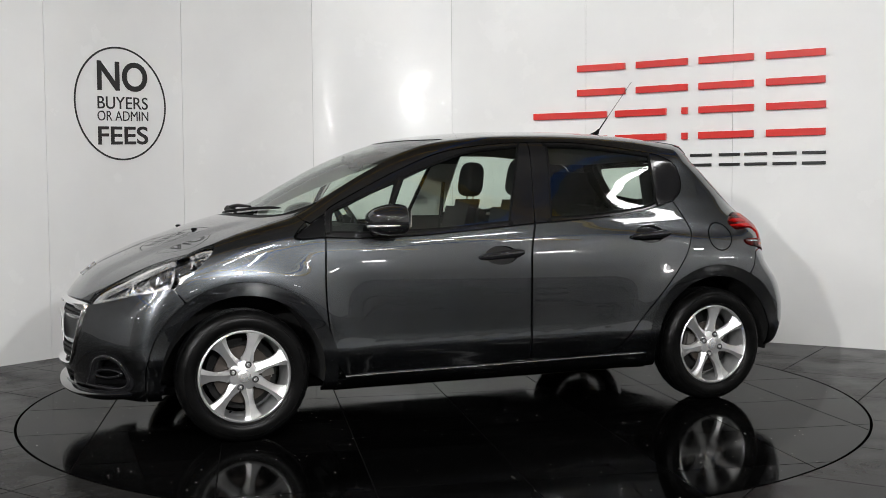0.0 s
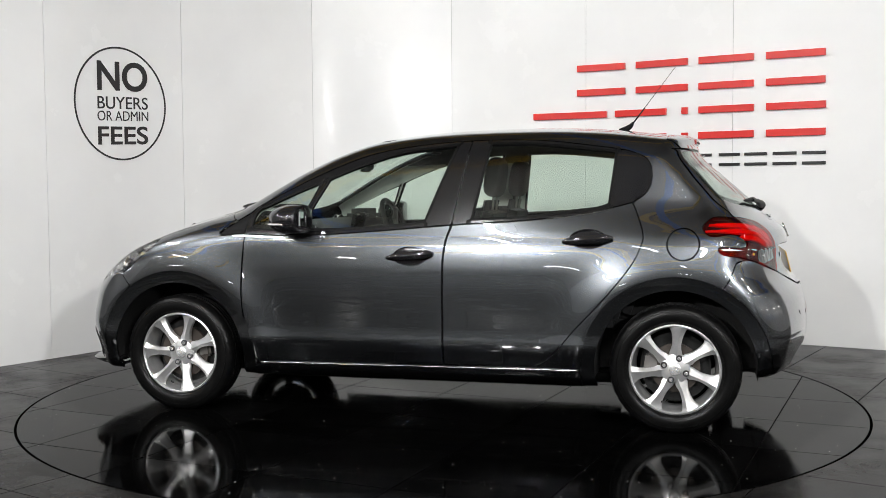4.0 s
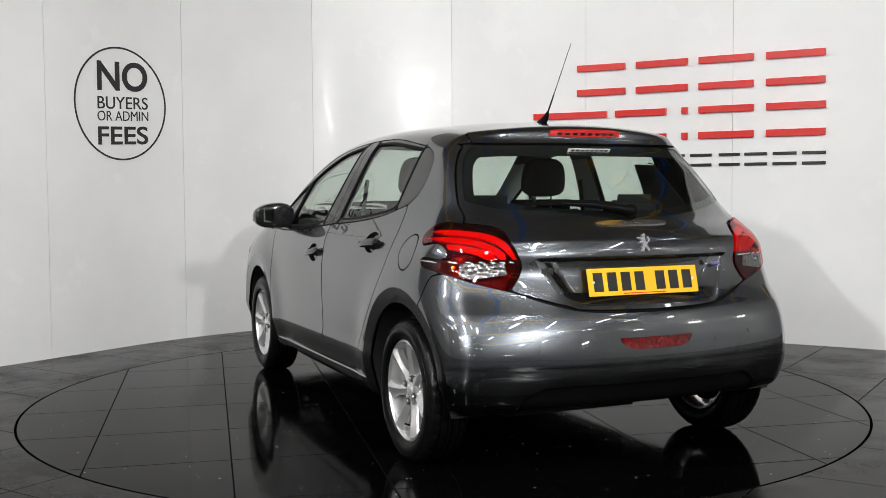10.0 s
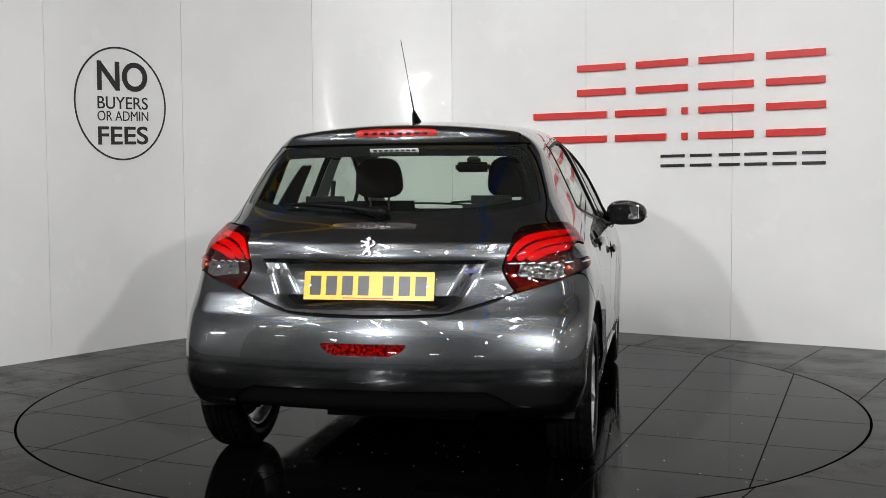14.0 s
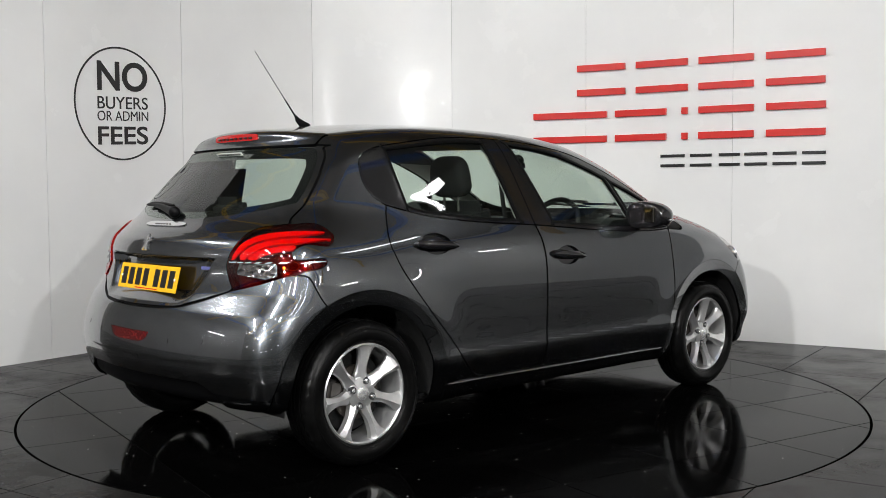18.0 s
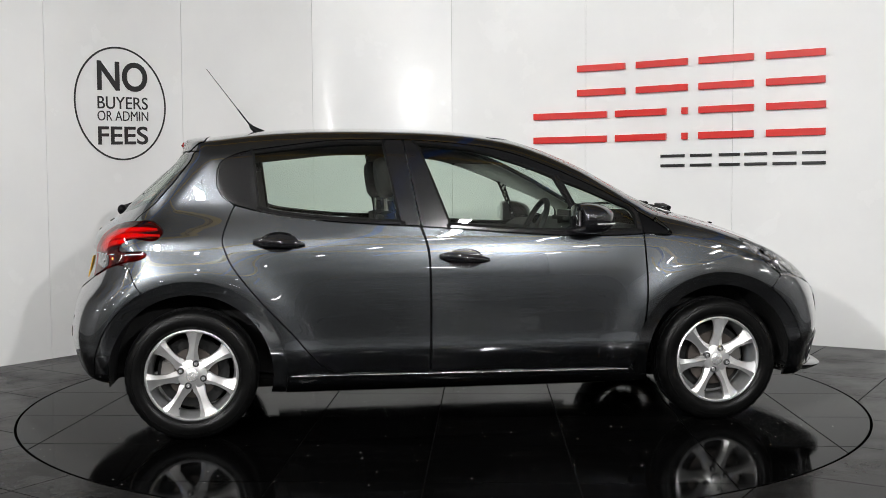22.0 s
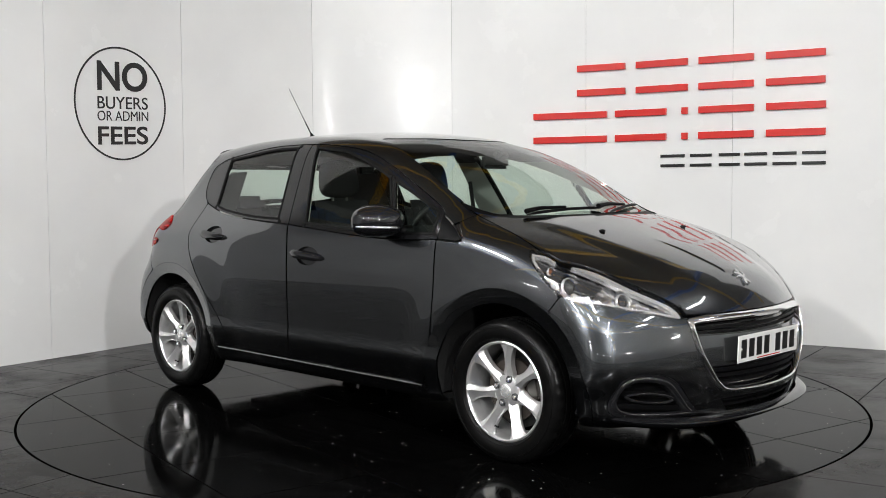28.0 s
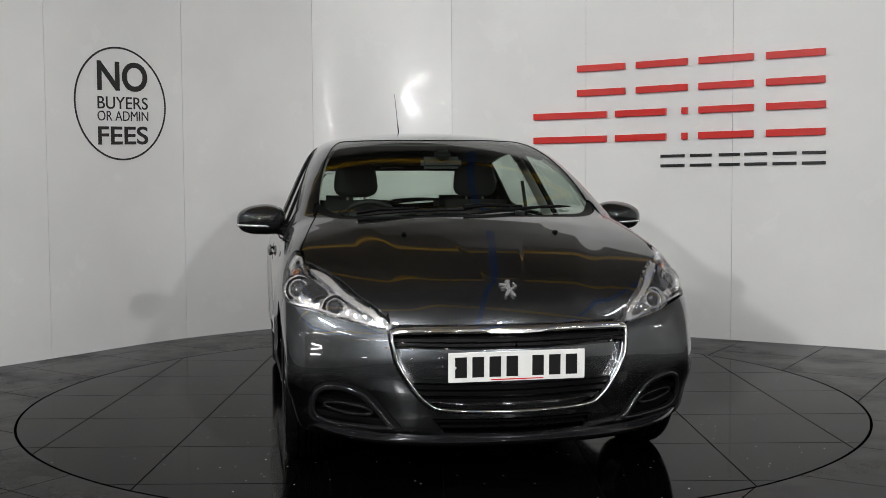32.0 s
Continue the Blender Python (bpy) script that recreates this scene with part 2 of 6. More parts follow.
def prism(bm, outline, depth, m=None, bevel=0.0):
    """A plate with the outline (x, y), from z = 0 to depth."""
    vs = [bm.verts.new((x, y, 0.0)) for x, y in outline]
    f = bm.faces.new(vs)
    bm.normal_update()
    if f.normal.z > 0:
        f.normal_flip()
    ext = bmesh.ops.extrude_face_region(bm, geom=[f])
    top = [v for v in ext["geom"] if isinstance(v, bmesh.types.BMVert)]
    for v in top:
        v.co.z += depth
    allv = vs + top
    if bevel:
        es = [e for e in {e for v in top for e in v.link_edges} if e.verts[0] in top and e.verts[1] in top]
        g = bmesh.ops.bevel(bm, geom=es, offset=bevel, segments=2, affect="EDGES", clamp_overlap=True)
        allv = list({v for v in allv if v.is_valid} | {v for f2 in g["faces"] for v in f2.verts})
    if m is not None:
        bmesh.ops.transform(bm, matrix=m, verts=[v for v in allv if v.is_valid])
    return bm


def lathe(bm, profile, steps=64, m=None, a0=0.0, a1=2 * math.pi):
    """Turns the profile (radius, y) round the y axis."""
    full = abs(a1 - a0 - 2 * math.pi) < 1e-6
    n = steps if full else steps + 1
    rings = []
    for i in range(n):
        a = a0 + (a1 - a0) * i / steps
        c, s = math.cos(a), math.sin(a)
        rings.append([bm.verts.new((r * c, y, r * s)) for r, y in profile])
    for i in range(steps):
        p, q = rings[i], rings[(i + 1) % n]
        for j in range(len(profile) - 1):
            bm.faces.new((p[j], p[j + 1], q[j + 1], q[j]))
    if m is not None:
        bmesh.ops.transform(bm, matrix=m, verts=[v for r in rings for v in r])
    return bm


def tube(bm, points, radius, sides=8, caps=True):
    """A round bar along the points; radius may be a list."""
    pts = [Vector(p) for p in points]
    radii = radius if isinstance(radius, (list, tuple)) else [radius] * len(pts)
    rings = []
    side = None
    for i, p in enumerate(pts):
        d = (pts[min(i + 1, len(pts) - 1)] - pts[max(i - 1, 0)]).normalized()
        if side is None:
            side = d.orthogonal().normalized()
        side = (side - d * side.dot(d)).normalized()
        up = d.cross(side)
        rings.append([bm.verts.new(p + (side * math.cos(a) + up * math.sin(a)) * radii[i]) for a in [2 * math.pi * k / sides for k in range(sides)]])
    for p, q in zip(rings, rings[1:]):
        for k in range(sides):
            bm.faces.new((p[k], p[(k + 1) % sides], q[(k + 1) % sides], q[k]))
    if caps:
        bm.faces.new(rings[0][::-1])
        bm.faces.new(rings[-1])
    return bm


def pchip(xs, ys):
    """A smooth curve through the points that never overshoots."""
    xs, ys = np.array(xs, float), np.array(ys, float)
    h = np.diff(xs)
    d = np.diff(ys) / h
    s = np.zeros_like(xs)
    for i in range(1, len(xs) - 1):
        if d[i - 1] * d[i] > 0:
            w1, w2 = 2 * h[i] + h[i - 1], h[i] + 2 * h[i - 1]
            s[i] = (w1 + w2) / (w1 / d[i - 1] + w2 / d[i])
    s[0], s[-1] = d[0], d[-1]

    def f(x):
        x = np.asarray(x, float)
        i = np.clip(np.searchsorted(xs, x) - 1, 0, len(h) - 1)
        t = (x - xs[i]) / h[i]
        lo, hi = t < 0, t > 1
        t = np.clip(t, 0, 1)
        v = (1 + 2 * t) * (1 - t) ** 2 * ys[i] + t * (1 - t) ** 2 * h[i] * s[i] + t * t * (3 - 2 * t) * ys[i + 1] + t * t * (t - 1) * h[i] * s[i + 1]
        v = np.where(lo, ys[0] + (x - xs[0]) * s[0], v)
        return np.where(hi, ys[-1] + (x - xs[-1]) * s[-1], v)

    return f


# ---------- hall ----------
WALL_H = 3.6
# seams of the curved wall, on the floor
SEAMS = [(-4.05, -0.83), (-3.40, 0.32), (-2.715, 1.338), (-2.02, 2.32), (-1.09, 3.02), (0.09, 3.02), (1.17, 2.62), (2.19, 2.02), (3.20, 1.40), (4.15, 0.62), (4.95, -0.3), (5.5, -1.35), (5.75, -2.5)]


def spline(points, steps, closed=False):
    pts = [Vector(p) for p in points]
    n = len(pts)
    out = []
    for i in range(n if closed else n - 1):
        a, b, c, d = (pts[(i + k) % n] if closed else pts[min(max(i + k, 0), n - 1)] for k in (-1, 0, 1, 2))
        for j in range(steps):
            t = j / steps
            out.append(0.5 * (2 * b + (c - a) * t + (2 * a - 5 * b + 4 * c - d) * t * t + (3 * b - a - 3 * c + d) * t ** 3))
    if not closed:
        out.append(pts[-1].copy())
    return out


def structure(name, me, label):
    return tagged(new(name, me), label, "", "", "structure")


def wall_point(k, t):
    """A place on the wall: seam k and the share t of the way to the next."""
    pts = [Vector(SEAMS[min(max(k + j, 0), len(SEAMS) - 1)]) for j in (-1, 0, 1, 2)]
    a, b, c, d = pts
    p = 0.5 * (2 * b + (c - a) * t + (2 * a - 5 * b + 4 * c - d) * t * t + (3 * b - a - 3 * c + d) * t ** 3)
    q = 0.5 * ((c - a) + 2 * (2 * a - 5 * b + 4 * c - d) * t + 3 * (3 * b - a - 3 * c + d) * t * t)
    q.normalize()
    return p, q, Vector((q.y, -q.x))


def build_wall():
    bm = bmesh.new()
    n = len(SEAMS) - 1
    back = []
    for k in range(1, n - 3):
        for j in range(13 if k == n - 4 else 12):
            p, q, inward = wall_point(k, j / 12)
            p = p - inward * 0.006
            back.append([bm.verts.new((p.x, p.y, 0)), bm.verts.new((p.x, p.y, WALL_H)), bm.verts.new((p.x - inward.x * 0.1, p.y - inward.y * 0.1, WALL_H)), bm.verts.new((p.x - inward.x * 0.1, p.y - inward.y * 0.1, 0))])
    for a, b in zip(back, back[1:]):
        for i in range(3):
            bm.faces.new((a[i], b[i], b[i + 1], a[i + 1]))
    wall = structure("wall_back", finish("wall_back", bm, M_BATTEN, 30), "curved partition behind the turntable")
    for k in range(1, n - 3):
        bm = bmesh.new()
        rows = []
        for j in range(13):
            t = 0.0014 + (1 - 0.0028) * j / 12
            p, q, inward = wall_point(k, t)
            b = p - inward * 0.006
            rows.append([bm.verts.new((b.x, b.y, 0.0)), bm.verts.new((p.x, p.y, 0.0)), bm.verts.new((p.x, p.y, WALL_H)), bm.verts.new((b.x, b.y, WALL_H))])
        for a, b in zip(rows, rows[1:]):
            for i in range(3):
                bm.faces.new((a[i], a[i + 1], b[i + 1], b[i]))
        for r in (rows[0], rows[-1]):
            bm.faces.new(r)
        bmesh.ops.recalc_face_normals(bm, faces=bm.faces)
        part("wall_panel", bm, M_WALL, wall, "glossy white board with reflected lights", 25)


build_wall()

# closing hall around and behind the camera
HALL = (-10.2, 10.2, -24.0, 5.0, 6.4)


def build_hall():
    x0, x1, y0, y1, h = HALL
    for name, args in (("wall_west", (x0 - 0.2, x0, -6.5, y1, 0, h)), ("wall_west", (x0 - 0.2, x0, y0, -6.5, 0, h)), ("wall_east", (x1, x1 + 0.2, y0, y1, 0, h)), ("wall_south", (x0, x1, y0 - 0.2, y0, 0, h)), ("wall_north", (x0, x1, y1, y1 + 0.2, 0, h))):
        # invented wall tones: light east, mid grey near west, set for the paint's reflections
        lining = M_EAST_BOUNCE if name == "wall_east" else M_WEST_BOUNCE if name == "wall_west" and args[2] > -7 else M_HALL
        structure(name, finish(name, box(bmesh.new(), *args), lining), "dark cladding of the hall" if lining == M_HALL else "unseen hall wall, paled to brighten the car's reflections")
    structure("ceiling", finish("ceiling", box(bmesh.new(), x0, x1, y0, y1, h, h + 0.2), M_HALL), "dark hall roof")


build_hall()


def build_ground():
    bm = bmesh.new()
    x0, x1, y0, y1, h = HALL
    box(bm, x0, x1, y0, y1, -0.25, -0.004)
    return structure("floor", finish("floor", bm, M_GROUT), "polished black tiled floor")


floor_ob = build_ground()
turntable = new("turntable")
tagged(turntable, "round black tiled turntable flush with the floor", "turntable")
bm = lathe(bmesh.new(), [(0.0, -0.0035), (2.229, -0.0035), (2.229, -0.0015), (2.2305, -0.0005), (2.2305, -0.0035)], 160, pose(0, 0, 0, 90, 0, 0))
for v in bm.verts:
    v.co.z = -abs(v.co.z)
part("deck", bm, M_GROUT, turntable, "", None)
bm = bmesh.new()
lathe(bm, [(2.2305, -0.0005), (2.2305, -0.003), (2.2425, -0.003), (2.2425, -0.0005)], 160, pose(0, 0, 0, 90, 0, 0))
for v in bm.verts:
    v.co.z = -abs(v.co.z)
structure("trim", finish("trim", bm, M_STEEL_EDGE), "dark gap round the turntable")


# ---------- body shape ----------
# car space: x to the nose, y to the car's left side, z up; origin on the ground midway between the axles
AXLE = 1.269
HUB_Z = 0.302
top_line = pchip(
    [-1.46, -1.40, -1.33, -1.16, -1.0, -0.85, -0.66, -0.47, -0.22, -0.04, 0.147, 0.30, 0.49, 0.70, 0.86, 1.00, 1.12, 1.20, 1.325, 1.48, 1.636, 1.76, 1.86, 1.94, 2.0, 2.05],
    [1.404, 1.410, 1.418, 1.437, 1.456, 1.468, 1.476, 1.478, 1.474, 1.466, 1.449, 1.427, 1.373, 1.285, 1.20, 1.122, 1.062, 1.033, 0.992, 0.942, 0.888, 0.835, 0.786, 0.735, 0.68, 0.60],
)
crown = pchip([-1.5, -0.9, 0.2, 0.9, 1.2, 1.5, 1.75, 1.9, 2.1], [0.16, 0.16, 0.155, 0.09, 0.085, 0.115, 0.15, 0.18, 0.2])
sweep = pchip([-1.5, -0.3, 0.1, 0.6, 0.95, 1.15, 1.45, 1.7, 2.1], [0.0, 0.0, 0.06, 0.20, 0.23, 0.12, 0.02, 0.10, 0.3])
rear_line = pchip(
    [0.10, 0.15, 0.22, 0.30, 0.45, 0.58, 0.65, 0.69, 0.74, 0.83, 0.88, 0.93, 0.97, 1.023, 1.116, 1.218, 1.32, 1.36, 1.40],
    [-1.80, -1.835, -1.858, -1.880, -1.918, -1.906, -1.888, -1.864, -1.836, -1.816, -1.818, -1.805, -1.77, -1.70, -1.605, -1.49, -1.385, -1.372, -1.405],
)
front_line = pchip(
    [0.10, 0.16, 0.22, 0.30, 0.40, 0.50, 0.58, 0.64, 0.70, 0.76, 0.82],
    [1.99, 2.01, 2.022, 2.04, 2.052, 2.054, 2.043, 2.022, 1.99, 1.95, 1.90],
)
rear_bow = pchip([0.1, 0.5, 0.7, 0.9, 1.02, 1.2, 1.4], [0.25, 0.25, 0.30, 0.36, 0.40, 0.34, 0.20])
front_bow = pchip([0.1, 0.3, 0.45, 0.55, 0.8], [0.50, 0.50, 0.44, 0.46, 0.47])
side_line = pchip(
    [0.10, 0.18, 0.24, 0.32, 0.385, 0.405, 0.43, 0.46, 0.50, 0.57, 0.67, 0.75, 0.81, 0.86, 0.91, 0.97, 1.04, 1.15, 1.28, 1.40, 1.50],
    [0.755, 0.795, 0.812, 0.833, 0.8485, 0.8505, 0.8490, 0.8478, 0.8486, 0.8510, 0.8528, 0.8515, 0.8475, 0.8415, 0.8315, 0.810, 0.780, 0.730, 0.668, 0.600, 0.53],
)
plan_line = pchip([-2.0, -1.7, -1.4, -1.0, -0.4, 0.3, 1.0, 1.4, 1.7, 2.0, 2.2], [0.93, 0.955, 0.977, 0.990, 0.9985, 0.9995, 0.990, 0.980, 0.962, 0.93, 0.90])
upper_plan = pchip([-1.9, -1.4, -0.9, -0.3, 0.3, 0.9, 1.2, 1.6], [0.82, 0.912, 0.968, 1.0, 1.0, 0.985, 0.98, 0.98])


under_line = pchip([-2.2, -1.75, -1.6, -1.3, 1.6, 2.2], [0.275, 0.27, 0.25, 0.20, 0.20, 0.18])


def smax(a, b, k):
    h = np.maximum(k - np.abs(a - b), 0.0) / k
    return np.maximum(a, b) + h * h * k * 0.25


def flare(x, z):
    v = 0.0
    for ax in (-AXLE, AXLE):
        r = np.hypot(x - ax, z - HUB_Z)
        v = v + 0.021 * np.exp(-((np.maximum(r - 0.435, 0) / 0.12) ** 2)) - 0.2 * np.clip(0.435 - r, 0, 0.1)
    return v


def half_width(x, z):
    up = np.clip((z - 0.86) / 0.25, 0, 1)
    up = up * up * (3 - 2 * up)
    k = plan_line(x) * (1 - up) + upper_plan(x) * plan_line(x) ** 0.5 * up
    return side_line(z) * k + flare(x, z) * (z < 0.95)


def step(v):
    v = np.clip(v, 0, 1)
    return v * v * (3 - 2 * v)


def hood_relief(x, ay):
    """Raised middle of the hood and the shield round the emblem."""
    fade = step((x - 1.12) / 0.2) * step((1.99 - x) / 0.12)
    edge = np.interp(x, [1.1, 1.5, 1.9], [0.56, 0.46, 0.33])
    v = 0.009 * step((edge - ay) / 0.13 + 0.5) * fade
    shield = np.minimum(0.125 - ay + 0.22 * (1.62 - x), 1.875 - x - 2.2 * ay * ay)
    return v + 0.004 * step(shield / 0.022 + 0.5) * step((x - 1.52) / 0.16)


def body_field(x, y, z):
    """Below zero inside the car's outer skin."""
    ay = np.abs(y)
    side = (ay - half_width(x, z)) * 0.93
    xs = x + sweep(x) * y * y
    top = (z - top_line(xs) + crown(x) * y * y - hood_relief(x, ay)) * 0.85
    wide = 0.29 + 0.55 * (z - 0.70)
    niche = 0.042 * step((wide - ay) / 0.10 + 0.8) * np.clip((z - 0.685) / 0.05, 0, 1) * np.clip((0.872 - z) / 0.014, 0, 1)
    niche = niche + 0.0025 * step((0.47 - z) / 0.02)
    rear = rear_line(z) + rear_bow(z) * y * y - x + niche
    front = x - front_line(np.minimum(z, 0.82)) + front_bow(np.clip(z, 0.1, 0.8)) * y * y
    bottom = under_line(x) - z
    f = smax(side, top, 0.08)
    f = smax(f, front * 0.85, 0.06)
    f = smax(f, rear * 0.8, 0.10)
    return smax(f, bottom, 0.06)


# ---------- skin of the car as triangles ----------
def ray_skin(origin, way):
    """Where rays from inside meet the outer skin."""
    lo, hi = np.zeros(len(origin)), np.full(len(origin), 3.0)
    step = np.linspace(0.05, 3.0, 60)
    found = np.zeros(len(origin), bool)
    prev = np.zeros(len(origin))
    for s in step:
        q = origin + way * s
        out = body_field(q[:, 0], q[:, 1], q[:, 2]) > 0
        new_hit = out & ~found
        lo[new_hit], hi[new_hit] = prev[new_hit], s
        found |= out
        prev = np.where(found, prev, s)
        if found.all():
            break
    for _ in range(26):
        mid = (lo + hi) / 2
        q = origin + way * mid[:, None]
        out = body_field(q[:, 0], q[:, 1], q[:, 2]) > 0
        hi, lo = np.where(out, mid, hi), np.where(out, lo, mid)
    return origin + way * ((lo + hi) / 2)[:, None]


def skin_normal(p):
    e = 0.0005
    x, y, z = p.T
    g = np.stack([
        body_field(x + e, y, z) - body_field(x - e, y, z),
        body_field(x, y + e, z) - body_field(x, y - e, z),
        body_field(x, y, z + e) - body_field(x, y, z - e),
    ], 1)
    n = np.linalg.norm(g, axis=1)[:, None]
    return g / np.maximum(n, 1e-9), n / (2 * e)


def to_skin(p):
    for _ in range(3):
        n, slope = skin_normal(p)
        f = body_field(*p.T)
        p = p - n * np.clip(f[:, None] / np.maximum(slope, 0.3), -0.02, 0.02)
    return p


def make_skin():
    turn = 240
    phi = 2 * np.pi * np.arange(turn) / turn
    rows = []
    for a in np.linspace(88.5, 0, 62, endpoint=False):
        rows.append((-1.0, -radians(a)))
    for x in np.linspace(-1.0, 1.1, 150, endpoint=False):
        rows.append((x, 0.0))
    for a in np.linspace(0, 88.5, 72):
        rows.append((1.1, radians(a)))
    rows = np.array(rows)
    x0 = rows[:, 0][:, None] + 0 * phi
    al = rows[:, 1][:, None] + 0 * phi
    ph = phi[None, :] + 0 * al
    zc = np.interp(x0, [-1.0, 1.1], [0.72, 0.58])
    origin = np.stack([x0, 0 * x0, zc], -1).reshape(-1, 3)
    way = np.stack([np.sin(al), np.cos(al) * np.cos(ph), np.cos(al) * np.sin(ph)], -1).reshape(-1, 3)
    v = ray_skin(origin, way)
    n = len(rows)
    i, j = np.meshgrid(np.arange(n - 1), np.arange(turn), indexing="ij")
    a, b = i * turn + j, i * turn + (j + 1) % turn
    c, d = b + turn, a + turn
    tris = np.concatenate([np.stack([a, b, c], -1).reshape(-1, 3), np.stack([a, c, d], -1).reshape(-1, 3)])
    ends = []
    for row, x in ((0, -1.0), (n - 1, 1.1)):
        z = float(np.interp(x, [-1.0, 1.1], [0.72, 0.58]))
        tip = ray_skin(np.array([[x, 0, z]]), np.array([[math.copysign(1, x), 0.0, 0.0]]))
        k = len(v)
        v = np.concatenate([v, tip])
        ring = row * turn + np.arange(turn)
        nxt = row * turn + (np.arange(turn) + 1) % turn
        ends.append(np.stack([np.full(turn, k), nxt, ring], 1) if row == 0 else np.stack([np.full(turn, k), ring, nxt], 1))
    tris = np.concatenate([tris, *ends])
    p = v[tris]
    nrm = np.cross(p[:, 1] - p[:, 0], p[:, 2] - p[:, 0])
    out, _ = skin_normal(p.mean(1))
    flip = (nrm * out).sum(1) < 0
    tris[flip] = tris[flip][:, ::-1]
    return v, tris


def compact(v, t):
    used, inv = np.unique(t, return_inverse=True)
    return v[used], inv.reshape(t.shape)


def split4(v, t):
    e = np.sort(np.concatenate([t[:, [0, 1]], t[:, [1, 2]], t[:, [2, 0]]]), axis=1)
    u, inv = np.unique(e, axis=0, return_inverse=True)
    mid = len(v) + inv.reshape(-1)
    v = np.concatenate([v, (v[u[:, 0]] + v[u[:, 1]]) / 2])
    k = len(t)
    ab, bc, ca = mid[:k], mid[k:2 * k], mid[2 * k:]
    return v, np.concatenate([np.stack(q, 1) for q in ((t[:, 0], ab, ca), (ab, t[:, 1], bc), (ca, bc, t[:, 2]), (ab, bc, ca))])


def clip(v, t, s):
    """Keeps the part of the triangles where s is above zero."""
    s = np.where(np.abs(s) < 1e-7, 1e-7, s)
    inside = s > 0
    count = inside[t].sum(1)
    keep = [t[count == 3]]
    extra, base = [], len(v)
    table = {}

    def cut(a, b):
        key = (a, b) if a < b else (b, a)
        if key not in table:
            w = s[a] / (s[a] - s[b])
            table[key] = base + len(extra)
            extra.append(v[a] + (v[b] - v[a]) * w)
        return table[key]

    made = []
    for tri in t[(count == 1) | (count == 2)]:
        k = [bool(inside[i]) for i in tri]
        if sum(k) == 1:
            i = k.index(True)
            a, b, c = int(tri[i]), int(tri[(i + 1) % 3]), int(tri[(i + 2) % 3])
            made.append((a, cut(a, b), cut(a, c)))
        else:
            i = k.index(False)
            a, b, c = int(tri[i]), int(tri[(i + 1) % 3]), int(tri[(i + 2) % 3])
            ab, ac = cut(a, b), cut(a, c)
            made += [(ab, b, c), (ab, c, ac)]
    if extra:
        v = np.concatenate([v, np.array(extra)])
    if made:
        keep.append(np.array(made))
    t = np.concatenate(keep)
    return compact(v, t) if len(t) else (v[:0], t)


SKIN_V, SKIN_T = make_skin()


def skin_mesh(name, value, material, lift=0.0, thick=0.012, fine=1, near=None):
    """A panel of the skin where value(x, |y|, z) is above zero, with turned-in edges."""
    v, t = SKIN_V, SKIN_T
    if near is not None:
        ok = near(*v.T)
        t = t[ok[t].any(1)]
        v, t = compact(v, t)
    s = value(*v.T)
    t = t[(s[t] > -0.03).any(1)]
    v, t = compact(v, t)
    for _ in range(fine):
        v, t = split4(v, t)
        v = to_skin(v)
        s = value(*v.T)
        t = t[(s[t] > -0.012).any(1)]
        v, t = compact(v, t)
    v, t = clip(v, t, value(*v.T))
    n, _ = skin_normal(v)
    v = v + n * lift
    # turned-in rim along the open edge
    e = np.concatenate([t[:, [0, 1]], t[:, [1, 2]], t[:, [2, 0]]])
    key = np.sort(e, 1)
    _, first, cnt = np.unique(key, axis=0, return_index=True, return_counts=True)
    rim = e[first[cnt == 1]]
    k = len(v)
    ids, inv = np.unique(rim, return_inverse=True)
    inv = inv.reshape(rim.shape)
    m = len(ids)
    v2 = np.concatenate([v, v[ids], v[ids] - n[ids] * thick])
    side = np.zeros((m, 3))
    way = np.cross(v[rim[:, 1]] - v[rim[:, 0]], n[rim[:, 0]])
    np.add.at(side, inv[:, 0], way)
    np.add.at(side, inv[:, 1], way)
    side = side / np.maximum(np.linalg.norm(side, axis=1), 1e-9)[:, None]
    n2 = np.concatenate([n, side, side])
    quads = np.stack([k + inv[:, 1], k + inv[:, 0], k + m + inv[:, 0], k + m + inv[:, 1]], 1)
    me = bpy.data.meshes.new(name)
    me.from_pydata(v2.tolist(), [], t.tolist() + quads.tolist())
    me.materials.append(material)
    me.shade_smooth()
    sharp = np.zeros(len(t) + len(quads), bool)
    sharp[len(t):] = True
    me.attributes.new("sharp_face", "BOOLEAN", "FACE").data.foreach_set("value", sharp)
    me.normals_split_custom_set_from_vertices(n2.tolist())
    return me


def panel(name, value, material, parent, label="", **kw):
    ob = new(name, skin_mesh(name, value, material, **kw))
    ob.parent = parent
    if label:
        ob["label"] = label
    return ob


def arch(x, y, z, r=0.372):
    return np.minimum(np.hypot(x - AXLE, z - HUB_Z) - r, np.hypot(x + AXLE, z - HUB_Z) - r)


# ---------- outlines of the car's panels ----------
def outline(points, steps=5):
    """A smooth closed outline; a point given twice keeps a corner."""
    return np.array([p[:2] for p in spline([(*p, 0) for p in points], steps, True)])


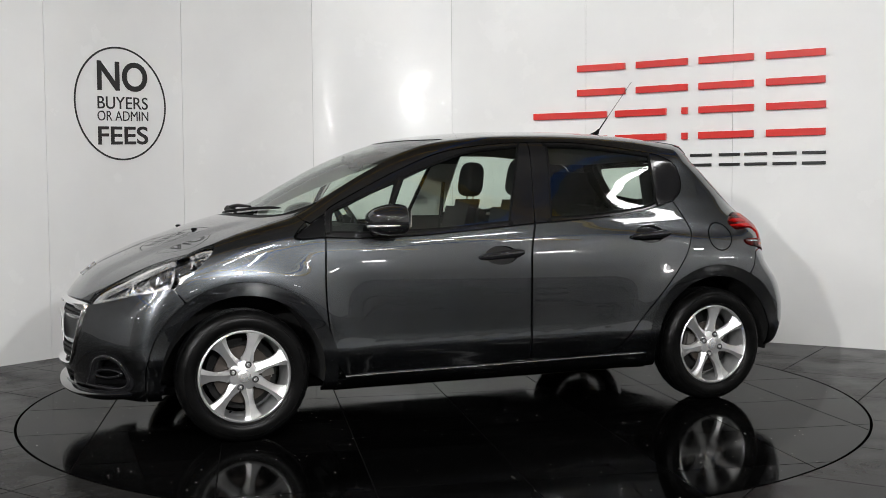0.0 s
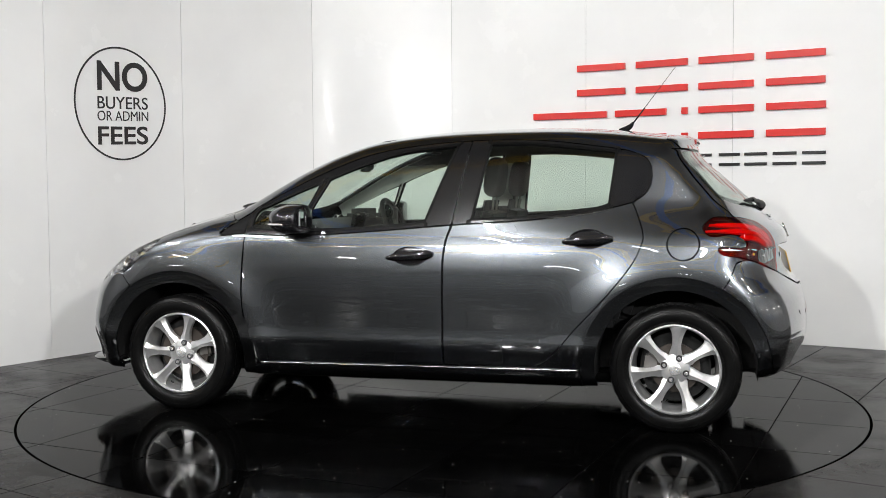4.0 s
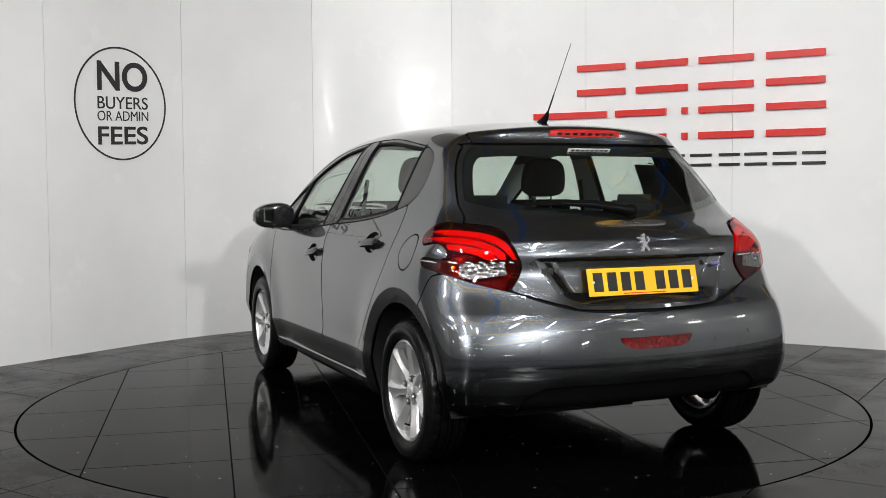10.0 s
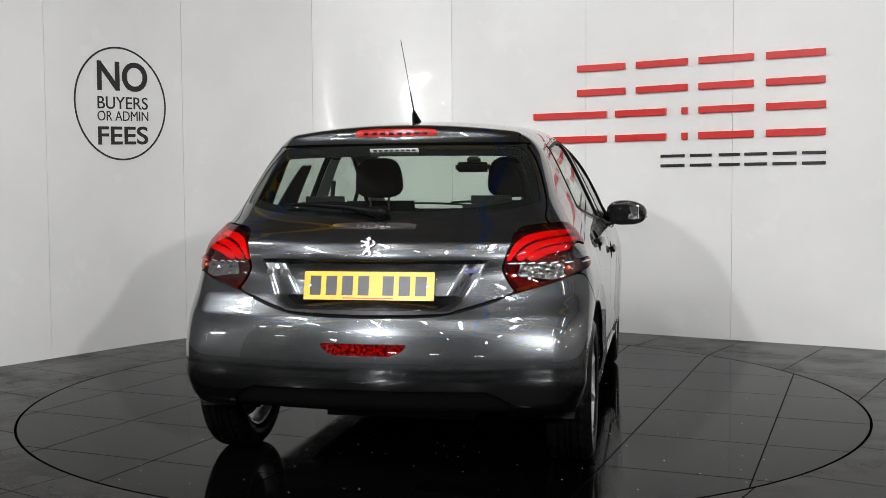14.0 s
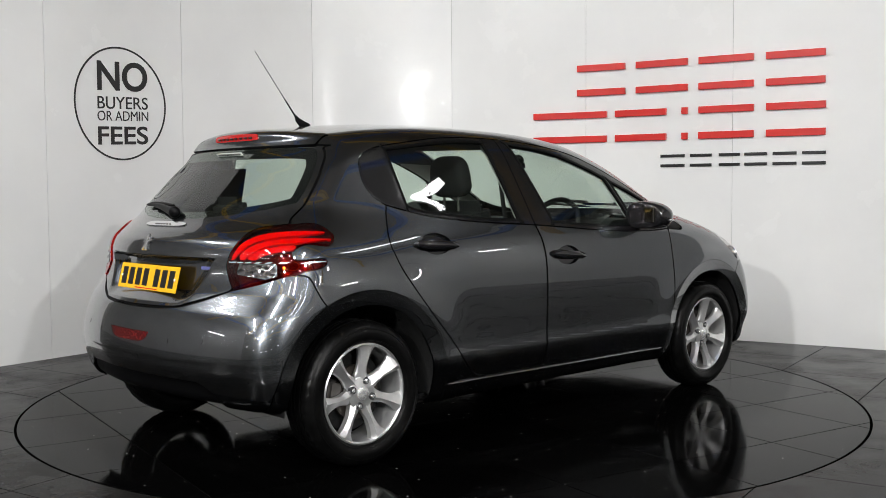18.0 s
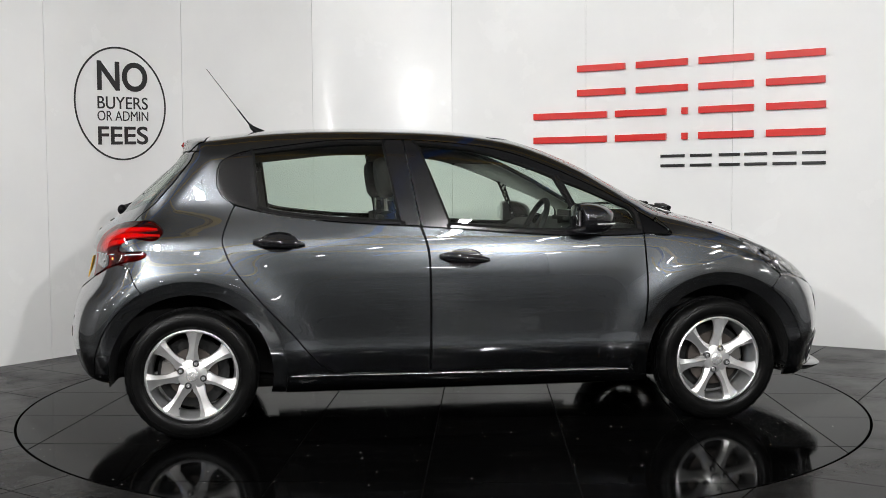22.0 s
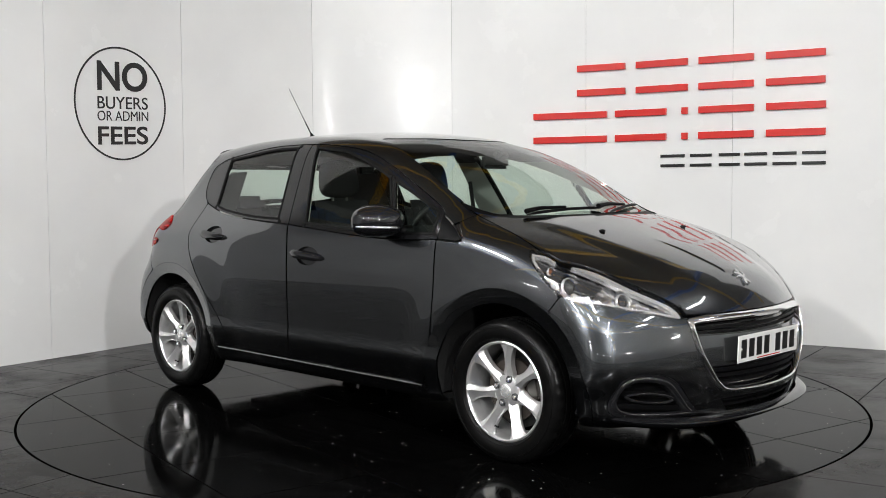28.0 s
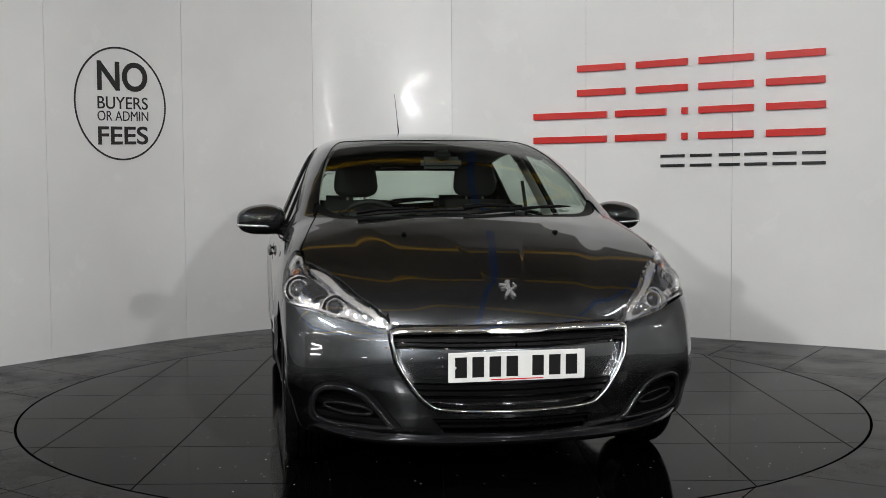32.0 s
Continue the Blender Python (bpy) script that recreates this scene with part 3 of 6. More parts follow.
def inside(poly, a, b):
    """Signed distance to the outline, above zero inside."""
    lo, hi = poly.min(0), poly.max(0)
    far = np.hypot(np.maximum(np.maximum(lo[0] - a, a - hi[0]), 0), np.maximum(np.maximum(lo[1] - b, b - hi[1]), 0))
    out = -far
    close = far < 0.06
    a, b = a[close], b[close]
    d2 = np.full(a.shape, 1e9)
    odd = np.zeros(a.shape, bool)
    q = np.roll(poly, -1, 0)
    for (x0, y0), (x1, y1) in zip(poly, q):
        ex, ey = x1 - x0, y1 - y0
        length = ex * ex + ey * ey
        if length < 1e-14:
            continue
        t = np.clip(((a - x0) * ex + (b - y0) * ey) / length, 0, 1)
        d2 = np.minimum(d2, (a - x0 - t * ex) ** 2 + (b - y0 - t * ey) ** 2)
        if abs(ey) > 1e-12:
            odd ^= ((y0 > b) != (y1 > b)) & (a < (b - y0) / ey * ex + x0)
    out[close] = np.where(odd, 1, -1) * np.sqrt(d2)
    return out


DLO = outline([(-1.064, 1.083), (-1.064, 1.083), (-0.861, 1.034), (-0.56, 1.0), (-0.184, 0.977), (0.35, 0.935), (0.668, 0.924), (0.884, 0.930), (0.884, 0.930), (0.876, 1.0), (0.862, 1.048), (0.80, 1.088), (0.634, 1.172), (0.47, 1.248), (0.279, 1.321), (0.086, 1.362), (-0.221, 1.390), (-0.583, 1.390), (-0.887, 1.355), (-1.012, 1.336), (-1.068, 1.32), (-1.129, 1.288), (-1.15, 1.24), (-1.149, 1.171), (-1.118, 1.116)])
QUARTER = outline([(-1.135, 1.171), (-1.137, 1.245), (-1.112, 1.282), (-1.059, 1.312), (-1.010, 1.328), (-1.010, 1.328), (-0.978, 1.078), (-0.978, 1.078), (-1.058, 1.096), (-1.105, 1.119)])
GLASS_R = outline([(-0.985, 1.330), (-0.985, 1.330), (-0.886, 1.342), (-0.581, 1.375), (-0.362, 1.378), (-0.362, 1.378), (-0.33, 1.2), (-0.297, 1.0), (-0.297, 1.0), (-0.561, 1.012), (-0.862, 1.046), (-0.958, 1.072), (-0.958, 1.072)])
GLASS_F = outline([(-0.20, 1.375), (-0.20, 1.375), (-0.053, 1.36), (0.085, 1.341), (0.223, 1.300), (0.359, 1.252), (0.464, 1.207), (0.464, 1.207), (0.546, 1.046), (0.58, 0.948), (0.58, 0.948), (0.35, 0.954), (0.164, 0.966), (-0.064, 0.984), (-0.064, 0.984), (-0.13, 1.18)])
GLASS_T = outline([(0.498, 1.193), (0.498, 1.193), (0.631, 1.142), (0.77, 1.08), (0.84, 1.045), (0.858, 0.95), (0.858, 0.95), (0.605, 0.945), (0.605, 0.945), (0.578, 1.012)])
DOOR_F = outline([(0.884, 0.926), (0.884, 0.926), (0.888, 0.838), (0.893, 0.705), (0.888, 0.573), (0.867, 0.442), (0.84, 0.334), (0.81, 0.285), (0.77, 0.272), (0.3, 0.281), (-0.160, 0.291), (-0.160, 0.291), (-0.160, 0.711), (-0.170, 0.871), (-0.20, 0.974), (-0.20, 0.974), (0.35, 0.931), (0.668, 0.920)])
DOOR_R = outline([(-0.205, 0.974), (-0.205, 0.974), (-0.175, 0.871), (-0.165, 0.711), (-0.165, 0.291), (-0.165, 0.291), (-0.457, 0.291), (-0.564, 0.293), (-0.644, 0.313), (-0.709, 0.366), (-0.80, 0.475), (-0.905, 0.588), (-0.998, 0.695), (-1.077, 0.802), (-1.111, 0.877), (-1.121, 0.917), (-1.111, 0.969), (-1.085, 1.04), (-1.066, 1.080), (-1.066, 1.080), (-0.861, 1.030), (-0.56, 0.996)])
FINISHER = outline([(0.888, 0.928), (0.888, 0.928), (0.868, 1.036), (0.868, 1.036), (0.925, 1.005), (1.02, 0.938), (1.005, 0.922), (1.005, 0.922)])
FENDER = outline([(0.888, 0.924), (0.888, 0.924), (1.01, 0.916), (1.03, 0.94), (0.97, 1.0), (0.97, 1.0), (1.2, 1.15), (1.9, 1.1), (1.9, 0.1), (0.75, 0.1), (0.75, 0.1), (0.845, 0.334), (0.872, 0.442), (0.893, 0.573), (0.898, 0.705), (0.893, 0.838)])
SILL = outline([(-0.9, 0.10), (-0.9, 0.10), (-0.84, 0.285), (-0.84, 0.285), (-0.5, 0.287), (0.3, 0.277), (0.80, 0.266), (0.90, 0.262), (0.90, 0.262), (0.98, 0.10), (0.98, 0.10)])
HEADLAMP = outline([(1.392, 0.894), (1.392, 0.894), (1.45, 0.886), (1.51, 0.870), (1.573, 0.848), (1.673, 0.801), (1.78, 0.742), (1.872, 0.686), (1.913, 0.642), (1.911, 0.630), (1.849, 0.652), (1.787, 0.674), (1.723, 0.694), (1.655, 0.702), (1.575, 0.724), (1.489, 0.793), (1.42, 0.855)])
HOOD = outline([(1.245, -0.3), (1.245, -0.3), (1.245, 0.0), (1.215, 0.30), (1.13, 0.545), (1.0, 0.645), (0.935, 0.660), (0.935, 0.660), (1.03, 0.678), (1.13, 0.700), (1.32, 0.740), (1.41, 0.758), (1.51, 0.755), (1.573, 0.705), (1.673, 0.635), (1.78, 0.575), (1.876, 0.493), (1.915, 0.462), (1.915, 0.462), (2.3, 0.44), (2.3, -0.3), (2.3, -0.3)])
SCREEN = outline([(1.20, -0.3), (1.20, -0.3), (1.20, 0.06), (1.165, 0.32), (1.07, 0.545), (0.93, 0.632), (0.870, 0.645), (0.715, 0.630), (0.476, 0.583), (0.22, 0.505), (0.175, 0.47), (0.225, 0.42), (0.297, 0.32), (0.375, 0.12), (0.388, -0.1), (0.388, -0.3), (0.388, -0.3)])
COWL = outline([(1.32, -0.3), (1.32, -0.3), (1.27, 0.3), (1.18, 0.56), (1.03, 0.67), (0.89, 0.665), (0.93, 0.62), (1.02, 0.52), (1.1, 0.3), (1.12, -0.3), (1.12, -0.3)])
BACKLIGHT = outline([(-0.3, 1.335), (-0.3, 1.335), (0.277, 1.333), (0.486, 1.327), (0.535, 1.312), (0.585, 1.235), (0.625, 1.112), (0.605, 1.088), (0.50, 1.062), (0.31, 1.038), (0.13, 1.027), (-0.3, 1.024), (-0.3, 1.024)])
TAILGATE = outline([(-0.3, 1.345), (-0.3, 1.345), (0.49, 1.340), (0.55, 1.325), (0.605, 1.235), (0.648, 1.10), (0.652, 1.034), (0.665, 1.0), (0.60, 0.955), (0.543, 0.90), (0.512, 0.851), (0.523, 0.805), (0.556, 0.752), (0.47, 0.720), (0.36, 0.689), (0.25, 0.671), (-0.3, 0.663), (-0.3, 0.663)])
TAILLAMP = outline([(-1.212, 0.852), (-1.163, 0.922), (-1.065, 0.984), (-0.875, 1.004), (-0.72, 1.008), (-0.63, 0.972), (-0.612, 0.945), (-0.635, 0.922), (-0.744, 0.932), (-0.81, 0.910), (-0.818, 0.880), (-0.78, 0.869), (-0.652, 0.872), (-0.640, 0.850), (-0.68, 0.834), (-0.80, 0.818), (-1.13, 0.753), (-1.165, 0.752), (-1.20, 0.80)])
REAR_BUMPER = outline([(-2.6, 0.658), (-2.6, 0.658), (-1.88, 0.659), (-1.60, 0.666), (-1.455, 0.684), (-1.30, 0.716), (-1.185, 0.745), (-1.0, 0.777), (-0.83, 0.811), (-0.755, 0.808), (-0.715, 0.79), (-0.65, 0.704), (-0.56, 0.612), (-0.45, 0.5), (-0.45, 0.5), (-0.45, 0.0), (-0.45, 0.0), (-2.6, 0.0), (-2.6, 0.0)])
FRONT_BUMPER = outline([(0.5, 0.48), (0.611, 0.589), (0.675, 0.649), (0.735, 0.71), (0.765, 0.720), (0.85, 0.703), (0.965, 0.690), (1.10, 0.671), (1.251, 0.649), (1.43, 0.630), (1.43, 0.630), (1.6, 0.636), (2.3, 0.637), (2.3, 0.637), (2.3, 0.0), (2.3, 0.0), (0.3, 0.0), (0.3, 0.0)])
GRILLE = outline([(-0.3, 0.636), (-0.3, 0.636), (0.3, 0.634), (0.455, 0.627), (0.468, 0.600), (0.462, 0.555), (0.445, 0.488), (0.39, 0.400), (0.345, 0.350), (0.285, 0.322), (0.1, 0.314), (-0.3, 0.313), (-0.3, 0.313)])
FOG_POD = outline([(0.742, 0.39), (0.69, 0.424), (0.607, 0.420), (0.526, 0.382), (0.444, 0.287), (0.402, 0.238), (0.402, 0.238), (0.565, 0.236), (0.70, 0.247), (0.758, 0.286)])
FOG_IN = outline([(0.728, 0.375), (0.68, 0.402), (0.61, 0.395), (0.55, 0.365), (0.47, 0.272), (0.455, 0.252), (0.57, 0.252), (0.69, 0.262), (0.738, 0.300)])
LOW_GRILLE = outline([(-0.3, 0.299), (-0.3, 0.299), (0.295, 0.297), (0.305, 0.289), (0.27, 0.247), (0.25, 0.241), (-0.3, 0.238), (-0.3, 0.238)])
VALANCE = outline([(-0.3, 0.386), (-0.3, 0.386), (0.40, 0.383), (0.48, 0.374), (0.535, 0.345), (0.56, 0.31), (0.60, 0.1), (0.60, 0.1), (-0.3, 0.1), (-0.3, 0.1)])
REAR_FOG = outline([(-0.3, 0.562), (-0.3, 0.562), (0.13, 0.563), (0.163, 0.563), (0.168, 0.556), (0.15, 0.535), (0.115, 0.521), (0.06, 0.517), (-0.3, 0.516), (-0.3, 0.516)])
GAP = 0.003


def side_of(s, y, least=0.3):
    return s * y - least


def z_dlo(x, y, z):
    return np.minimum(inside(DLO, x, z), np.abs(y) - 0.45)


def z_door_f(x, y, z):
    return np.minimum(inside(DOOR_F, x, z), np.abs(y) - 0.5)


def z_door_r(x, y, z):
    return np.minimum(inside(DOOR_R, x, z), np.abs(y) - 0.5)


def z_finisher(x, y, z):
    return np.minimum(inside(FINISHER, x, z), np.abs(y) - 0.45)


def hood_edge(x):
    return np.interp(x, [1.40, 1.43, 1.51, 1.573, 1.673, 1.78, 1.876, 1.915], [0.70, 0.755, 0.755, 0.705, 0.635, 0.572, 0.490, 0.462])


def z_headlamp(x, y, z):
    return np.minimum(inside(HEADLAMP, x, z), (np.abs(y) - hood_edge(x)) * 0.8)


def z_hood(x, y, z):
    return np.minimum(np.minimum(inside(HOOD, x, np.abs(y)), z - 0.641), -z_headlamp(x, y, z) - GAP)


def z_screen(x, y, z):
    return np.minimum(inside(SCREEN, x, np.abs(y)), z - 0.9)


def z_cowl(x, y, z):
    return np.minimum(np.minimum(inside(COWL, x, np.abs(y)), z - 0.9), -np.maximum(z_screen(x, y, z), z_hood(x, y, z) + GAP))


def z_backlight(x, y, z):
    return np.minimum(inside(BACKLIGHT, np.abs(y), z), -1.15 - x)


def z_lamp(x, y, z):
    return np.minimum(inside(TAILLAMP, x + np.abs(y), z), -1.25 - x)


def z_spoiler(x, y, z):
    return np.minimum(np.minimum(-1.215 - x, z - 1.338), 0.515 - np.abs(y))


def z_tailgate(x, y, z):
    return np.minimum(np.minimum(inside(TAILGATE, np.abs(y), z), -1.15 - x), -np.maximum(z_lamp(x, y, z), z_spoiler(x, y, z)) - GAP)


def z_rear_bumper(x, y, z):
    return np.minimum(np.minimum(inside(REAR_BUMPER, x + np.abs(y), z), -1.25 - x), arch(x, y, z, 0.4357))


def z_front_bumper(x, y, z):
    return np.minimum(np.minimum(inside(FRONT_BUMPER, x - np.abs(y), z), x - 1.3), arch(x, y, z, 0.4357))


def z_grille(x, y, z):
    return np.minimum(inside(GRILLE, np.abs(y), z), x - 1.6)


def z_grille_in(x, y, z):
    return np.minimum(inside(GRILLE, np.abs(y), z) - 0.017, x - 1.6)


def z_fog(x, y, z):
    return np.minimum(inside(FOG_POD, np.abs(y), z), x - 1.5)


def z_fog_in(x, y, z):
    return np.minimum(inside(FOG_IN, np.abs(y), z), x - 1.5)


def z_low(x, y, z):
    return np.minimum(inside(LOW_GRILLE, np.abs(y), z), x - 1.6)


def z_valance(x, y, z):
    return np.minimum(inside(VALANCE, np.abs(y), z), -1.5 - x)


def z_rear_fog(x, y, z):
    return np.minimum(inside(REAR_FOG, np.abs(y), z), -1.6 - x)


def z_fuel(x, y, z):
    return np.minimum(0.073 - np.hypot(x + 1.303, z - 0.886), y - 0.5)


def z_fender(x, y, z):
    f = np.minimum(np.minimum(inside(FENDER, x, z), np.abs(y) - 0.5), arch(x, y, z, 0.4357))
    rest = np.maximum(np.maximum(z_hood(x, y, z), z_front_bumper(x, y, z)), np.maximum(z_headlamp(x, y, z), z_cowl(x, y, z)))
    rest = np.maximum(rest, np.maximum(z_screen(x, y, z), z_finisher(x, y, z)))
    return np.minimum(np.minimum(f, -rest - GAP), -z_sill(x, y, z) - GAP)


def z_sill(x, y, z):
    return np.minimum(np.minimum(inside(SILL, x, z), np.abs(y) - 0.45), arch(x, y, z, 0.4357))


def handle_cup(x, z, hx, hz):
    return 1 - np.hypot((x - hx) / 0.088, (z - hz) / 0.047)


HANDLES = ((-0.0, 0.822), (-0.865, 0.909))


def z_cups(x, y, z):
    v = np.maximum(*[handle_cup(x, z, *h) for h in HANDLES]) * 0.04
    return np.minimum(v, np.abs(y) - 0.5)


def z_body(x, y, z):
    v = z_dlo(x, y, z)
    for f in (z_door_f, z_door_r, z_finisher, z_headlamp, z_hood, z_screen, z_cowl, z_backlight, z_lamp, z_spoiler, z_tailgate, z_rear_bumper, z_front_bumper, z_fender, z_sill, z_fuel):
        v = np.maximum(v, f(x, y, z))
    return np.minimum(np.minimum(-v - GAP, arch(x, y, z, 0.4357)), z - 0.20)


# ---------- car ----------
car = new("hatchback_car")
tagged(car, "dark grey metallic five-door hatchback parked on the turntable", "car")
panel("body", z_body, M_PAINT, car, fine=1)
panel("hood", lambda x, y, z: z_hood(x, y, z) - GAP, M_PAINT, car, near=lambda x, y, z: (x > 0.0) & (z > 0.6))
panel("windscreen", z_screen, M_GLASS, car, "clear windscreen reflecting the hall roof", thick=0.004, lift=-0.003, near=lambda x, y, z: (x > 0.0) & (z > 0.6))
panel("cowl_panel", z_cowl, M_TRIM, car, "black plastic cowl panel", lift=-0.006, thick=0.02, near=lambda x, y, z: (x > 0.0) & (z > 0.6))
panel("rear_spoiler", lambda x, y, z: z_spoiler(x, y, z) - GAP, M_PAINT, car, lift=0.004, thick=0.03, near=lambda x, y, z: x < -1.1)
tailgate = panel("tailgate", lambda x, y, z: np.minimum(z_tailgate(x, y, z) - GAP, -z_backlight(x, y, z)), M_PAINT, car, fine=2, near=lambda x, y, z: x < -1.1)
panel("window_border", lambda x, y, z: np.minimum(z_backlight(x, y, z), 0.032 - inside(BACKLIGHT, np.abs(y), z) + 0.02 * np.maximum(0, z - 1.25) / 0.08), M_GLOSS, tailgate, "black printed window border", thick=0.002, lift=-0.006, near=lambda x, y, z: x < -1.1)
panel("tailgate_seal", lambda x, y, z: np.minimum(0.02 - np.abs(inside(TAILGATE, np.abs(y), z)), np.minimum(-1.15 - x, -z_backlight(x, y, z) - 0.004)), M_SEAL, car, "black rubber tailgate seal", lift=-0.0135, thick=0.004, near=lambda x, y, z: x < -1.1)
panel("rear_window", z_backlight, M_GLASS, tailgate, "tinted heated rear window", thick=0.004, lift=-0.002, near=lambda x, y, z: x < -1.1)
rear_bumper = panel("rear_bumper", lambda x, y, z: np.minimum(z_rear_bumper(x, y, z) - GAP, -np.maximum(z_valance(x, y, z), z_rear_fog(x, y, z))), M_PAINT, car, near=lambda x, y, z: x < -1.1)
panel("rear_valance", lambda x, y, z: z_valance(x, y, z) - GAP, M_TRIM, rear_bumper, "black plastic lower valance", lift=-0.014, near=lambda x, y, z: x < -1.1)
panel("rear_fog_lamp", z_rear_fog, M_FOGRED, rear_bumper, "red rear fog lamp", lift=-0.008, thick=0.02, near=lambda x, y, z: x < -1.1)
panel("rear_fog_lens", lambda x, y, z: z_rear_fog(x, y, z) - 0.002, M_REDLENS, rear_bumper, lift=0.001, thick=0.006, near=lambda x, y, z: x < -1.1)
front_bumper = panel("front_bumper", lambda x, y, z: np.minimum(z_front_bumper(x, y, z) - GAP, -np.maximum(np.maximum(z_grille(x, y, z), z_fog(x, y, z)), z_low(x, y, z))), M_PAINT, car, near=lambda x, y, z: x > 1.1)
panel("grille_backing", lambda x, y, z: z_grille_in(x, y, z) + 0.012, M_GLOSS, front_bumper, "black grille recess", lift=-0.045, thick=0.01, near=lambda x, y, z: x > 1.1)
panel("plate_panel", lambda x, y, z: np.minimum(z_grille_in(x, y, z) + 0.004, 0.066 - np.abs(z - 0.492)), M_PAINT, front_bumper, "dark grey panel behind the number plate", lift=-0.026, thick=0.03, near=lambda x, y, z: x > 1.1)
for zc, h in ((0.592, 0.006), (0.574, 0.005), (0.412, 0.008), (0.388, 0.008), (0.360, 0.007)):
    panel("grille_bar", lambda x, y, z, zc=zc, h=h: np.minimum(z_grille_in(x, y, z) + 0.006, h - np.abs(z - zc)), M_TRIM, front_bumper, "black grille bar", lift=-0.018, thick=0.03, near=lambda x, y, z: x > 1.1)
panel("lower_grille", lambda x, y, z: z_low(x, y, z) + 0.006, M_GLOSS, front_bumper, "black lower air intake", lift=-0.04, thick=0.01, near=lambda x, y, z: x > 1.1)
for zc in (0.283, 0.262):
    panel("intake_bar", lambda x, y, z, zc=zc: np.minimum(z_low(x, y, z) + 0.004, 0.005 - np.abs(z - zc)), M_TRIM, front_bumper, "", lift=-0.012, thick=0.03, near=lambda x, y, z: x > 1.1)

for s in (-1, 1):
    near = lambda x, y, z, s=s: s * y > 0.2
    on = lambda f, s=s: (lambda x, y, z: np.minimum(f(x, y, z), s * y - 0.25))
    front_door = panel("front_door", on(lambda x, y, z: np.minimum(z_door_f(x, y, z) - GAP, -z_cups(x, y, z))), M_PAINT, car, near=near)
    rear_door = panel("rear_door", on(lambda x, y, z: np.minimum(z_door_r(x, y, z) - GAP, -z_cups(x, y, z))), M_PAINT, car, near=near)
    frames = lambda x, y, z: np.minimum(np.minimum(np.minimum(z_dlo(x, y, z), -inside(GLASS_F, x, z)), np.minimum(-inside(GLASS_R, x, z), -inside(GLASS_T, x, z))), -inside(QUARTER, x, z))
    joint = lambda x, z: x + 0.262 - (1.381 - z) * 0.152
    panel("window_frame", on(lambda x, y, z, frames=frames, joint=joint: np.minimum(frames(x, y, z), joint(x, z) - 0.0028)), M_FRAME, front_door, "dark window frame and pillar cover", near=near, lift=-0.002)
    panel("window_frame", on(lambda x, y, z, frames=frames, joint=joint: np.minimum(frames(x, y, z), -joint(x, z) - 0.0028)), M_FRAME, rear_door, "dark window frame and pillar cover", near=near, lift=-0.002)
    for f, d in ((GLASS_F, front_door), (GLASS_R, rear_door), (GLASS_T, front_door)):
        panel("window_seal", on(lambda x, y, z, f=f: np.minimum(inside(f, x, z) + 0.003, 0.007 - inside(f, x, z))), M_SEAL, d, "black rubber window seal", near=near, lift=0.0005, thick=0.014, fine=2)
    for ax in (-AXLE, AXLE):
        lip = lambda x, y, z, ax=ax: np.minimum(np.minimum(arch(x, y, z), 0.4343 - np.hypot(x - ax, z - HUB_Z)), z - 0.205 - 0.065 * step((-AXLE - x) / 0.2))
        panel("wheel_arch_lip", on(lambda x, y, z, lip=lip: np.minimum(lip(x, y, z), np.abs(y) - 0.6)), M_PAINT, car, "painted wheel arch lip", near=near, fine=2)
    panel("window_glass", on(lambda x, y, z: inside(GLASS_F, x, z)), M_GLASS, front_door, "clear side window", near=near, lift=-0.008, thick=0.004)
    panel("quarter_glass", on(lambda x, y, z: inside(GLASS_T, x, z)), M_GLASS, front_door, "small triangular front window", near=near, lift=-0.007, thick=0.004)
    panel("window_glass", on(lambda x, y, z: inside(GLASS_R, x, z)), M_GLASS, rear_door, "clear side window", near=near, lift=-0.008, thick=0.004)
    panel("rear_quarter_cover", on(lambda x, y, z: inside(QUARTER, x, z)), M_GLOSS, car, "glossy black rear quarter cover", near=near, lift=-0.002)
    panel("pillar_finisher", on(lambda x, y, z: z_finisher(x, y, z) - GAP), M_TRIM, car, "dark plastic finisher by the windscreen pillar", near=near, lift=-0.001)
    panel("front_fender", on(z_fender), M_PAINT, car, near=near)
    sill = panel("side_sill", on(lambda x, y, z: z_sill(x, y, z) - GAP), M_PAINT, car, near=near, lift=0.002, thick=0.03)
    # thin bead that carries the painted highlight of the sill's top edge
    bm = bmesh.new()
    loops = []
    for px in np.linspace(-0.815, 0.80, 24):
        zt = 0.2865 - 0.0105 * (px + 0.5) / 1.3
        y0 = float(half_width(np.array([px]), np.array([zt]))[0]) - 0.001
        taper = min(1.0, (px + 0.83) / 0.08, (0.815 - px) / 0.08)
        loops.append([bm.verts.new((px, s * (y0 + a * taper), zt + b)) for a, b in ((-0.010, 0.003), (0.005, 0.001), (0.0095, -0.002), (0.0105, -0.005), (0.007, -0.010), (-0.010, -0.010))])
    for a, b in zip(loops, loops[1:]):
        for i in range(6):
            bm.faces.new((a[i], a[(i + 1) % 6], b[(i + 1) % 6], b[i]))
    bm.faces.new(loops[0][::-1])
    bm.faces.new(loops[-1])
    bmesh.ops.recalc_face_normals(bm, faces=bm.faces)
    part("sill_highlight", bm, M_SILLGLINT, sill, "highlight on the sill's edge, put in as a pale bead", 50)
